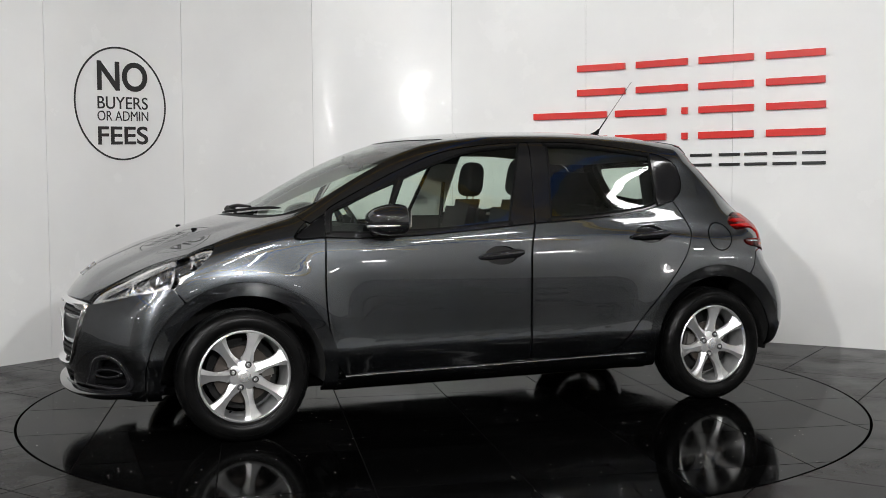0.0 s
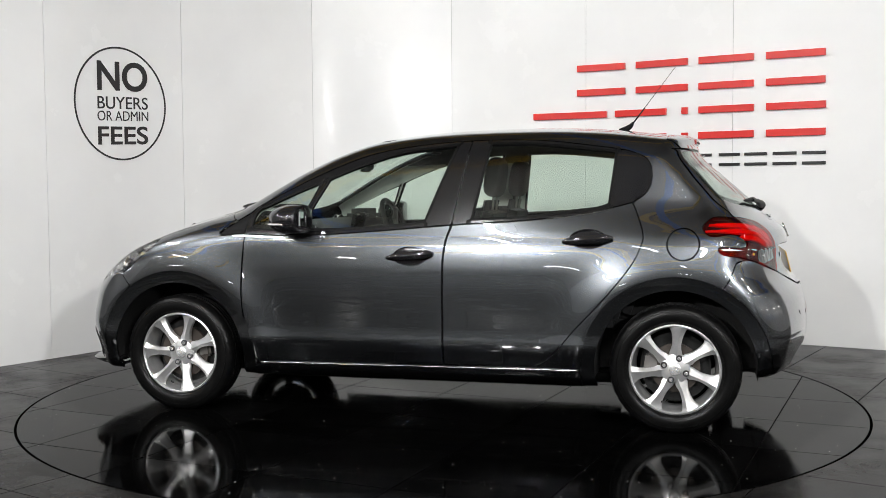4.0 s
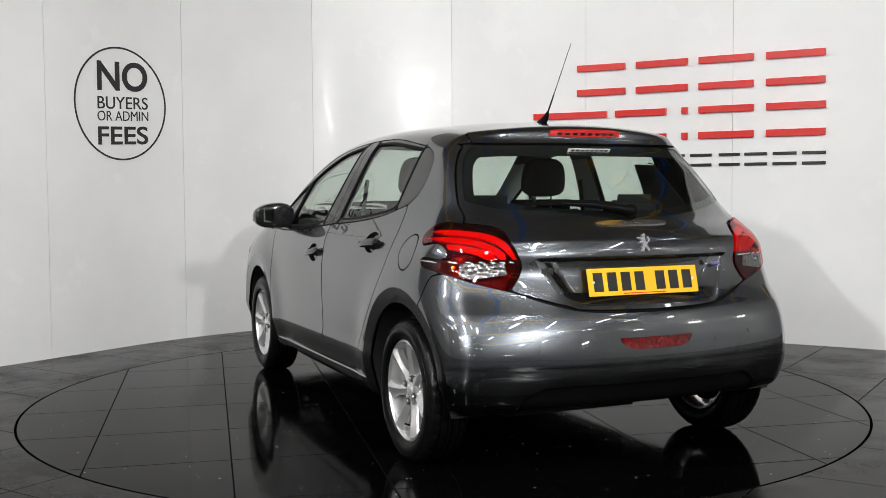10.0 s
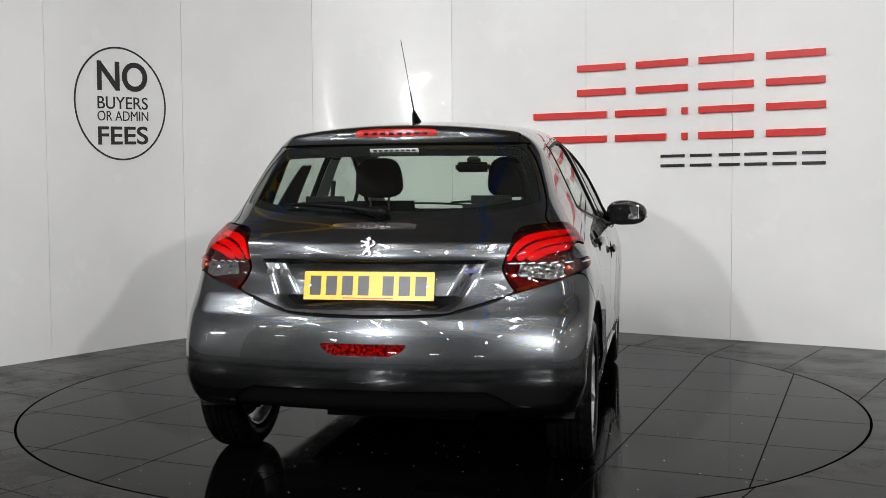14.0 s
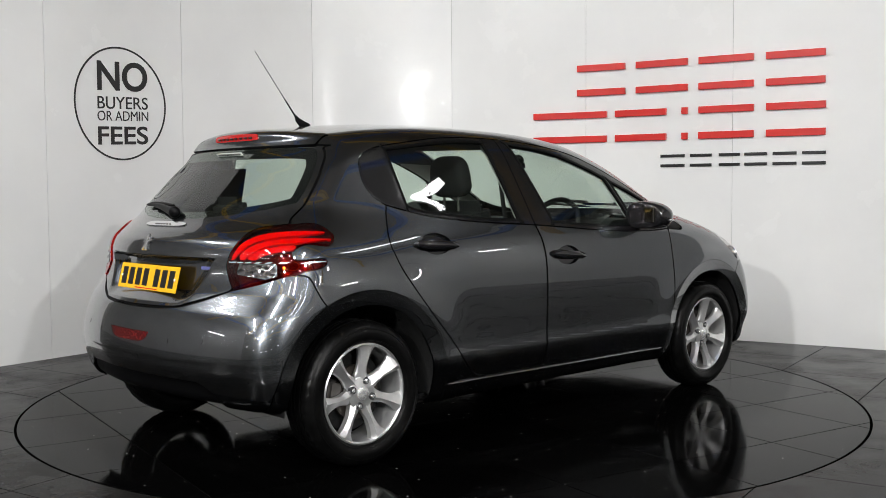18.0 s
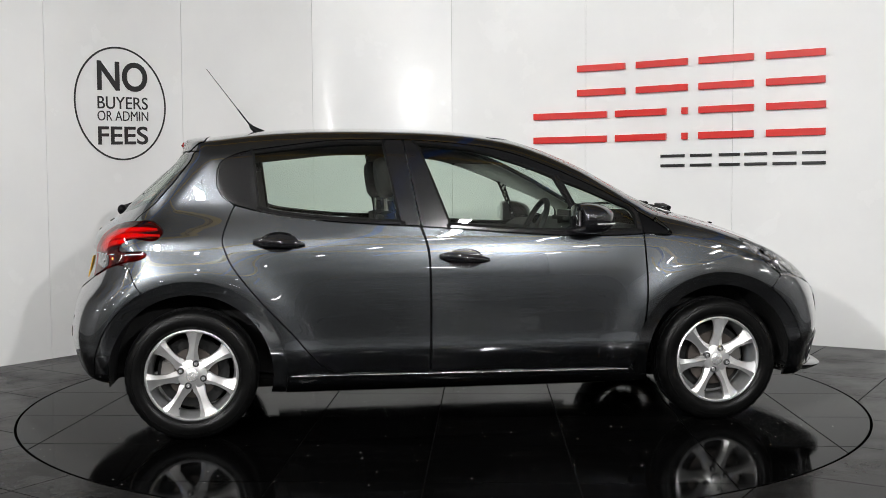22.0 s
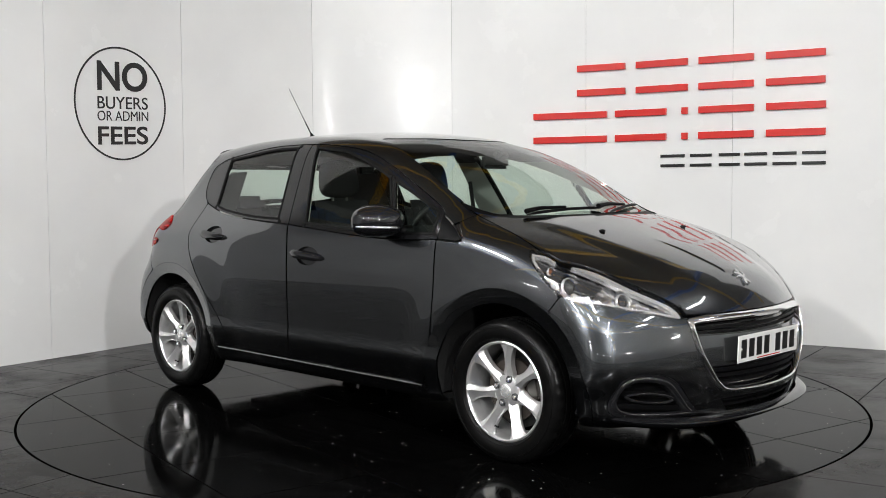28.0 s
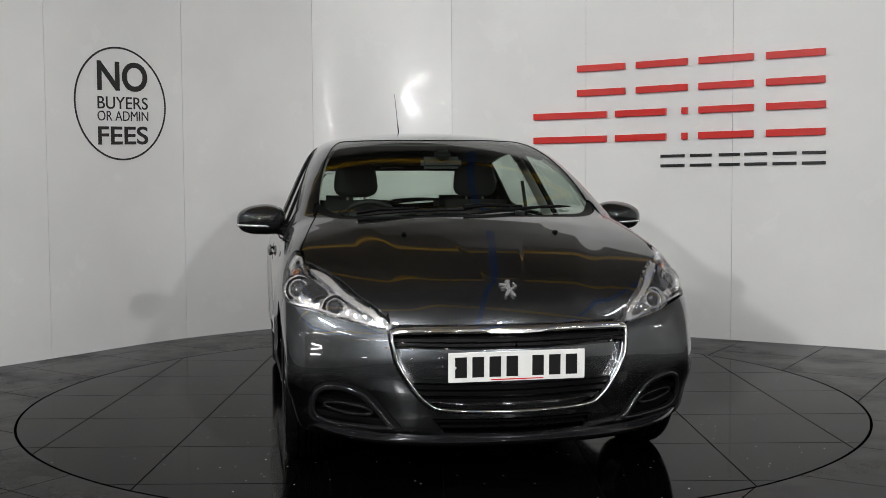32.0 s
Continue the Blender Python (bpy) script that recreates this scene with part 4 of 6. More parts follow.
    for (hx, hz), door in zip(HANDLES, (front_door, rear_door)):
        cup = lambda x, y, z, hx=hx, hz=hz: handle_cup(x, z, hx, hz) * 0.04
        panel("handle_recess", on(lambda x, y, z, cup=cup: cup(x, y, z) + 0.002), M_GLOSS, door, "dark handle recess", near=near, lift=-0.014, thick=0.004)
        bm = bmesh.new()
        n = 14
        loops = []
        for i in range(n + 1):
            t = i / n
            px = hx - 0.118 + 0.236 * t
            q = to_skin(np.array([[px, s * 0.84, hz + 0.012 - 0.02 * t]]))[0]
            w = 0.021 * (0.45 + 0.55 * min(1, min(t, 1 - t) * 7)) * (1.15 - 0.35 * t)
            lift = 0.012 + 0.016 * math.sin(math.pi * min(max(t, 0.0), 1.0)) ** 0.6
            c = Vector(q) + Vector((0, s * lift * 0.8, 0))
            loops.append([bm.verts.new(c + Vector((0, s * 0.011 * math.cos(a), w * math.sin(a)))) for a in [2 * math.pi * k / 10 for k in range(10)]])
        for a, b in zip(loops, loops[1:]):
            for k in range(10):
                bm.faces.new((a[k], a[(k + 1) % 10], b[(k + 1) % 10], b[k]))
        bm.faces.new(loops[0][::-1])
        bm.faces.new(loops[-1])
        bmesh.ops.recalc_face_normals(bm, faces=bm.faces)
        part("door_handle", bm, M_GLOSS, door, "dark glossy door handle", 50)
    # wheel arch liner and lip
    for ax in (-AXLE, AXLE):
        bm = lathe(bmesh.new(), [(0.376, 0.86), (0.376, 0.52), (0.1, 0.52)], 48, pose(ax, 0, HUB_Z), radians(-8), radians(188))
        if s < 0:
            bmesh.ops.transform(bm, matrix=Matrix.Diagonal((1, -1, 1, 1)), verts=bm.verts)
        for v in bm.verts:
            if abs(v.co.y) > 0.8:
                v.co.y = s * (float(half_width(np.array([v.co.x]), np.array([max(v.co.z, 0.2)]))[0]) - 0.016)
        part("wheel_arch_liner", bm, M_UNDER, car, "black wheel arch liner")
    # fog pods
    pod = panel("fog_pod", on(lambda x, y, z: np.minimum(z_fog(x, y, z) - GAP, -z_fog_in(x, y, z))), M_GLOSS, front_bumper, "black air curtain surround", near=near, lift=0.002, thick=0.02)
    panel("pod_backing", on(lambda x, y, z: z_fog_in(x, y, z) + 0.008), M_TRIM, front_bumper, "", near=near, lift=-0.035, thick=0.01)
    for k, zc in enumerate((0.333, 0.283)):
        panel("pod_fin", on(lambda x, y, z, zc=zc: np.minimum(z_fog_in(x, y, z) + 0.002, 0.011 - np.abs(z - zc - 0.10 * (np.abs(y) - 0.62)))), M_TRIM, front_bumper, "", near=near, lift=-0.012, thick=0.03)
    # head lamps
    lamp = panel("headlamp", on(lambda x, y, z: z_headlamp(x, y, z) - 0.002), M_CLEAR, car, "clear headlamp with chrome reflectors", near=lambda x, y, z, s=s: (s * y > 0.2) & (x > 1.2), lift=0.001, thick=0.005)
    panel("lamp_housing", on(lambda x, y, z: np.minimum(inside(HEADLAMP, x, z) + 0.045, (np.abs(y) - hood_edge(x)) * 0.8 + 0.03)), M_LAMPSILVER, lamp, "", near=near, lift=-0.045, thick=0.01)
    panel("light_strip", on(lambda x, y, z: np.minimum(z_headlamp(x, y, z) - 0.0025, 0.0048 - np.abs(np.minimum(inside(HEADLAMP, x, z) * 1.2, (np.abs(y) - hood_edge(x)) * 0.8) - 0.0085) - 3.0 * np.maximum(0, 0.630 + 0.44 * (1.913 - x) - z))), M_SILVER, lamp, "bright daytime light strip", near=near, lift=-0.012, thick=0.02)
    panel("lower_strip", on(lambda x, y, z: np.minimum(np.minimum(z_headlamp(x, y, z) - 0.0025, 0.0035 - np.abs(inside(HEADLAMP, x, z) - 0.0065)), np.minimum(0.630 + 0.44 * (1.913 - x) - z, np.minimum(x - 1.61, 1.87 - x)))), M_SILVER, lamp, "thin bright edge strip", near=near, lift=-0.012, thick=0.02)
    panel("lamp_mask", on(lambda x, y, z: np.minimum(np.minimum(inside(HEADLAMP, x, z) - 0.016, (np.abs(y) - hood_edge(x)) * 0.8 - 0.016), np.minimum(0.024 - np.abs(z - 0.832 + 0.36 * (x - 1.5)) , 1.69 - x))), M_LAMPDARK, lamp, "dark inner mask", near=near, lift=-0.034, thick=0.01)
    # tail lamps
    tail = panel("tail_lamp", on(lambda x, y, z: z_lamp(x, y, z) - 0.002), M_REDLENS, car, "red tail lamp with claw-shaped guides", near=near, lift=0.006, thick=0.02)
    panel("lamp_backing", on(lambda x, y, z: z_lamp(x, y, z) + 0.003), M_REDDARK, tail, "", near=near, lift=-0.03, thick=0.005)


# ---------- wheels ----------
def build_wheel(parent, ax, s):
    base = pose(ax, s * 0.742, HUB_Z, 0, 0, 0 if s > 0 else 180)
    # rim barrel, outer side at +y
    prof = [(0.206, 0.080), (0.2125, 0.076), (0.2125, 0.066), (0.203, 0.060), (0.197, 0.030), (0.187, 0.0), (0.183, -0.05), (0.197, -0.075), (0.206, -0.078), (0.200, -0.07), (0.187, -0.045), (0.191, 0.0), (0.196, 0.035), (0.1985, 0.066), (0.201, 0.076), (0.206, 0.080)]
    bm = lathe(bmesh.new(), prof, 72)
    bmesh.ops.recalc_face_normals(bm, faces=bm.faces)
    wheel = part("wheel", bm, M_ALLOY, parent, "silver alloy wheel with seven spokes", 40)
    wheel.matrix_local = base
    # tyre
    steps = 160
    side = [(0.208, 0.066), (0.2135, 0.078), (0.225, 0.088), (0.245, 0.0935), (0.265, 0.0925), (0.282, 0.0865), (0.2935, 0.0765), (0.3, 0.066)]
    crown_p = [(0.3035, 0.052), (0.3035, 0.046), (0.296, 0.045), (0.296, 0.038), (0.3045, 0.037), (0.305, 0.016), (0.297, 0.015), (0.297, 0.006), (0.305, 0.005)]
    half = side + crown_p
    full = half + [(r, -y) for r, y in reversed(half)]
    bm = bmesh.new()
    rings = []
    for i in range(steps):
        a = 2 * math.pi * i / steps
        c, sn = math.cos(a), math.sin(a)
        notch = i % 4 == 0
        row = []
        for r, y in full:
            if notch and 0.0455 < abs(y) < 0.08 and r > 0.288:
                r -= 0.0035
            row.append(bm.verts.new((r * c, y, r * sn)))
        rings.append(row)
    for i in range(steps):
        p, q = rings[i], rings[(i + 1) % steps]
        for j in range(len(full) - 1):
            bm.faces.new((p[j], p[j + 1], q[j + 1], q[j]))
    bmesh.ops.recalc_face_normals(bm, faces=bm.faces)
    part("tyre", bm, M_RUBBER, wheel, "black road tyre", 28)
    # raised bands on the sidewall
    bm = bmesh.new()
    for r0 in (0.222, 0.268):
        lathe(bm, [(r0, 0.0862 if r0 < 0.25 else 0.0917), (r0 + 0.001, 0.0885 if r0 < 0.25 else 0.0935), (r0 + 0.004, 0.0895 if r0 < 0.25 else 0.0925), (r0 + 0.005, 0.0875 if r0 < 0.25 else 0.0905)], 72)
    part("sidewall_rib", bm, M_RUBBER, wheel, "", 40)
    # spokes: two-faceted blades that widen to the rim
    st = [(0.03, 0.0150, 0.0150, 0.0, 0.05), (0.055, 0.0260, 0.0250, 0.01, 0.053), (0.076, 0.0300, 0.0290, 0.025, 0.056), (0.092, 0.0245, 0.0240, 0.04, 0.059), (0.112, 0.0205, 0.0215, 0.06, 0.063), (0.135, 0.0205, 0.0230, 0.075, 0.067), (0.157, 0.0235, 0.0275, 0.085, 0.071), (0.177, 0.0290, 0.0345, 0.088, 0.0745), (0.190, 0.0360, 0.0430, 0.084, 0.0765), (0.2005, 0.0490, 0.0580, 0.08, 0.078)]
    spin = radians(-11) if ax > 0 and s > 0 else 0.0
    for k in range(7):
        bm = bmesh.new()
        rows = []
        for r, wl, wr, tw, y in st:
            a = math.pi / 2 + tw
            rd, td = Vector((math.cos(a), 0, math.sin(a))), Vector((-math.sin(a), 0, math.cos(a)))
            c = rd * r
            rows.append([bm.verts.new(c + td * wl + Vector((0, y - 0.007, 0))), bm.verts.new(c + td * (wl * 0.3) + Vector((0, y + 0.006, 0))), bm.verts.new(c - td * (wr * 0.78) + Vector((0, y - 0.011, 0))), bm.verts.new(c - td * wr + Vector((0, y - 0.018, 0))), bm.verts.new(c - td * wr * 0.9 + Vector((0, y - 0.034, 0))), bm.verts.new(c + td * wl * 0.9 + Vector((0, y - 0.036, 0)))])
        for a, b in zip(rows, rows[1:]):
            for i in range(6):
                bm.faces.new((a[i], a[(i + 1) % 6], b[(i + 1) % 6], b[i]))
        bm.faces.new(rows[0])
        bm.faces.new(rows[-1][::-1])
        bmesh.ops.recalc_face_normals(bm, faces=bm.faces)
        bmesh.ops.rotate(bm, verts=bm.verts, matrix=Matrix.Rotation(2 * math.pi * k / 7 + spin, 3, "Y"))
        part("spoke", bm, M_ALLOY, wheel, "", 12)
    bm = lathe(bmesh.new(), [(0.0, 0.066), (0.010, 0.0665), (0.024, 0.0655), (0.029, 0.062), (0.030, 0.046)], 32)
    part("hub_cap", bm, M_SILVER, wheel, "chrome hub cap", 40)
    bm = lathe(bmesh.new(), [(0.0, 0.0575), (0.060, 0.0575), (0.068, 0.053), (0.072, 0.02), (0.0, 0.02)], 40)
    part("hub_plate", bm, M_ALLOY, wheel, "", 40)
    for k in range(4):
        a = radians(20 + 90 * k)
        at = Matrix.Translation((0.054 * math.cos(a), 0.0, 0.054 * math.sin(a)))
        bm = lathe(bmesh.new(), [(0.0, 0.069), (0.0072, 0.069), (0.0088, 0.067), (0.0088, 0.050)], 6, at)
        part("wheel_bolt", bm, M_EMBLEM, wheel, "steel wheel bolt", 25)
        # dark disc on the hub plate: the shade of the bolt's recess as colour
        bm = lathe(bmesh.new(), [(0.0, 0.0625), (0.0125, 0.0625), (0.0150, 0.0635), (0.0160, 0.060), (0.0160, 0.045)], 18, at)
        part("bolt_recess_shade", bm, M_LAMPDARK, wheel, "", 40)
    bm = tube(bmesh.new(), [(0.178 * math.cos(-1.2), 0.035, 0.178 * math.sin(-1.2)), (0.166 * math.cos(-1.2), 0.06, 0.166 * math.sin(-1.2))], 0.0045)
    part("tyre_valve", bm, M_TRIM, wheel)
    front = ax > 0
    bm = lathe(bmesh.new(), [(0.06, 0.012), (0.132 if front else 0.115, 0.012), (0.132 if front else 0.115, -0.008), (0.06, -0.008), (0.06, 0.012)], 48)
    bmesh.ops.recalc_face_normals(bm, faces=bm.faces)
    part("brake_disc", bm, M_BRAKE, wheel, "worn brake disc", 40)
    bm = box(bmesh.new(), -0.045, 0.045, -0.04, 0.02, 0.075, 0.145, None, 0.012)
    bmesh.ops.rotate(bm, verts=bm.verts, matrix=Matrix.Rotation(radians(-80 if front else 80), 3, "Y"))
    part("brake_caliper", bm, M_METAL, wheel, "", 40)
    bm = lathe(bmesh.new(), [(0.0, -0.02), (0.165, -0.025), (0.165, -0.03), (0.0, -0.03)], 40)
    part("brake_backplate", bm, M_UNDER, wheel, "", 40)


for ax in (-AXLE, AXLE):
    for s in (-1, 1):
        build_wheel(car, ax, s)

# fuel flap
panel("fuel_flap", lambda x, y, z: z_fuel(x, y, z) - GAP, M_PAINT, car, "round fuel filler flap", near=lambda x, y, z: y > 0.3)

# underbody with axle beams
bm = bmesh.new()
box(bm, -1.30, 1.72, -0.50, 0.50, 0.185, 0.24, None, 0.02)
box(bm, -1.70, -1.2, -0.50, 0.50, 0.275, 0.32, None, 0.02)
box(bm, -0.84, 0.84, -0.72, 0.72, 0.205, 0.26, None, 0.02)
box(bm, -0.80, 0.80, -0.60, 0.60, 0.16, 0.24, None, 0.03)
box(bm, -1.3, 1.3, -0.34, 0.38, 0.145, 0.24, None, 0.03)
part("underbody", bm, M_UNDER, car, "dark underbody")
bm = bmesh.new()
for ax in (-AXLE, AXLE):
    tube(bm, [(ax, -0.70, 0.26), (ax, 0.70, 0.26)], 0.03, 12)
part("axle_beam", bm, M_UNDER, car)

# ---------- mirrors, wipers, aerial ----------
for s in (-1, 1):
    bm = bmesh.new()
    bmesh.ops.create_icosphere(bm, subdivisions=4, radius=1.0)
    for v in bm.verts:
        x, y, z = v.co
        x, y, z = (math.copysign(abs(a) ** 0.8, a) for a in (x, y, z))
        if x < -0.55:
            x = -0.55 - (x + 0.55) * -0.1
        v.co = (x * 0.118 * (1 - 0.25 * y * (1 if y > 0 else 0.4)), y * 0.118, z * (0.074 + 0.006 * -y) * (1 - 0.22 * max(x, 0) * (z > 0)))
        v.co.z += -0.006 * (y > 0) * y
    m = Matrix.Translation((0.590, s * 0.912, 1.008)) @ Matrix.Diagonal((1, s, 1, 1))
    bmesh.ops.transform(bm, matrix=m, verts=bm.verts)
    bmesh.ops.recalc_face_normals(bm, faces=bm.faces)
    mirror = part("door_mirror", bm, M_GLOSS, car, "dark door mirror with indicator strip", 50)
    bm = bmesh.new()
    box(bm, -0.005, 0.005, -0.074, 0.074, -0.040, 0.040, pose(0.590 - 0.062, s * 0.912, 1.008, 0, 0, 6 * s), 0.02, 3)
    part("mirror_glass", bm, M_MIRROR, mirror, "mirror glass")
    # indicator strip round the front
    bm = bmesh.new()
    pts = []
    for i in range(14):
        a = radians(-30 + 120 * i / 13)
        pts.append((0.590 + 0.121 * math.cos(a) * 0.93, s * (0.912 + 0.117 * math.sin(a)), 0.978 + 0.004 * math.sin(a)))
    tube(bm, pts, [0.003] + [0.006] * 12 + [0.003], 8)
    part("indicator_strip", bm, M_SILVER, mirror, "pale indicator strip", 50)
    bm = bmesh.new()
    tube(bm, [(0.66, s * 0.76, 0.955), (0.645, s * 0.80, 0.957), (0.625, s * 0.85, 0.968)], [0.034, 0.028, 0.03], 12)
    part("mirror_foot", bm, M_TRIM, mirror, "black mirror foot", 60)


def skin_at(x, y, z0=1.2):
    z = np.linspace(0.3, 1.7, 2801)
    f = body_field(np.full(2801, float(x)), np.full(2801, float(y)), z)
    return float(z[np.where(f < 0)[0][-1]])


def skin_front(y, z):
    x = np.linspace(1.2, 2.2, 2001)
    f = body_field(x, np.full(2001, float(y)), np.full(2001, float(z)))
    return float(x[np.where(f < 0)[0][-1]])


def skin_rear(y, z):
    x = np.linspace(-1.2, -2.1, 1801)
    f = body_field(x, np.full(1801, float(y)), np.full(1801, float(z)))
    return float(x[np.where(f < 0)[0][-1]])


def wiper(pivot, tip, mid, name):
    bm = bmesh.new()
    p0 = Vector((*pivot, skin_at(*pivot) + 0.022))
    p1 = Vector((*mid, skin_at(*mid) + 0.02))
    tube(bm, [p0, p0.lerp(p1, 0.35) + Vector((0, 0, 0.008)), p1], [0.012, 0.009, 0.006], 8)
    arm = part(name, bm, M_TRIM, car, "black wiper arm", 50)
    bm = bmesh.new()
    a, b = Vector((*mid, 0)), Vector((*tip, 0))
    ends = [a + (a - b) * 1.0, a, b]
    line = []
    for i in range(9):
        q = ends[0].lerp(ends[2], i / 8)
        line.append((q.x, q.y, skin_at(q.x, q.y) + 0.009))
    tube(bm, line, [0.003] + [0.007] * 7 + [0.003], 6)
    part("wiper_blade", bm, M_SEAL, arm, "", 50)


wiper((1.175, -0.02), (1.03, 0.52), (1.13, 0.26), "wiper")
wiper((1.13, -0.50), (1.165, 0.02), (1.15, -0.24), "wiper")
for y in (-0.33, 0.33):
    bm = bmesh.new()
    bmesh.ops.create_icosphere(bm, subdivisions=2, radius=0.012, matrix=Matrix.Translation((1.42, y, skin_at(1.42, y) + 0.003)) @ Matrix.Diagonal((1.4, 1, 0.6, 1)))
    part("washer_jet", bm, M_TRIM, car, "", 60)

# rear wiper lies across the foot of the rear window
bm = bmesh.new()
pr = (skin_rear(-0.02, 1.055) - 0.03, -0.02, 1.055)
line = [(skin_rear(y, z) - 0.028, y, z) for y, z in ((-0.02, 1.055), (0.14, 1.078), (0.28, 1.086))]
tube(bm, line, [0.02, 0.013, 0.009], 10)
rear_arm = part("rear_wiper", bm, M_TRIM, tailgate, "black rear wiper", 50)
bm = bmesh.new()
tube(bm, [(skin_rear(y, 1.088 - 0.03 * abs(y - 0.25)) - 0.018, y, 1.088 - 0.02 * abs(y - 0.25)) for y in (0.04, 0.12, 0.2, 0.28, 0.36, 0.42)], [0.006, 0.011, 0.013, 0.012, 0.009, 0.005], 6)
part("rear_wiper_blade", bm, M_SEAL, tailgate, "", 50)
bm = bmesh.new()
bmesh.ops.create_icosphere(bm, subdivisions=3, radius=0.03, matrix=Matrix.Translation((pr[0] + 0.008, pr[1], pr[2])) @ Matrix.Diagonal((0.8, 1.2, 0.9, 1)))
part("wiper_cap", bm, M_TRIM, tailgate, "", 60)

z_roof = skin_at(-0.99, 0)
bm = bmesh.new()
tube(bm, [(-0.955, 0, z_roof - 0.004), (-0.985, 0, z_roof + 0.012), (-1.012, 0, z_roof + 0.032), (-1.022, 0, z_roof + 0.05)], [0.022, 0.018, 0.012, 0.006], 16)
aerial = part("aerial_foot", bm, M_TRIM, car, "black roof aerial", 60)
bm = bmesh.new()
a, b = Vector((-1.018, 0, z_roof + 0.04)), Vector((-1.243, 0.004, 1.795))
tube(bm, [a, a.lerp(b, 0.28), a.lerp(b, 0.3), b], [0.0042, 0.0035, 0.002, 0.0016], 8)
part("aerial_rod", bm, M_TRIM, aerial, "", 60)

# ---------- lamps and badges ----------
csl = outline([(-0.172, 1.381), (-0.16, 1.394), (0.0, 1.397), (0.16, 1.394), (0.172, 1.381), (0.15, 1.371), (-0.15, 1.371)])
panel("high_brake_lamp", lambda x, y, z: np.minimum(inside(csl, y, z - 0.002 + 0.0 * x), -1.2 - x), M_REDMID, car, "red high-level brake lamp", lift=0.009, thick=0.02)
for k in range(8):
    yk = -0.13 + 0.26 * k / 7
    bm = bmesh.new()
    box(bm, -0.004, 0.004, -0.011, 0.011, -0.007, 0.007, pose(skin_rear(yk, 1.383) - 0.008, yk, 1.383, 0, -50, 0), 0.002)
    part("brake_led", bm, M_REDDARK, car)


def claw(u, z, k):
    """Three sweeping light guides of the tail lamp."""
    zc = 0.856 + (0.124 - 0.027 * k) * (1 - np.exp(-np.maximum(u + 1.205 - 0.055 * k, 0) / 0.10))
    return zc


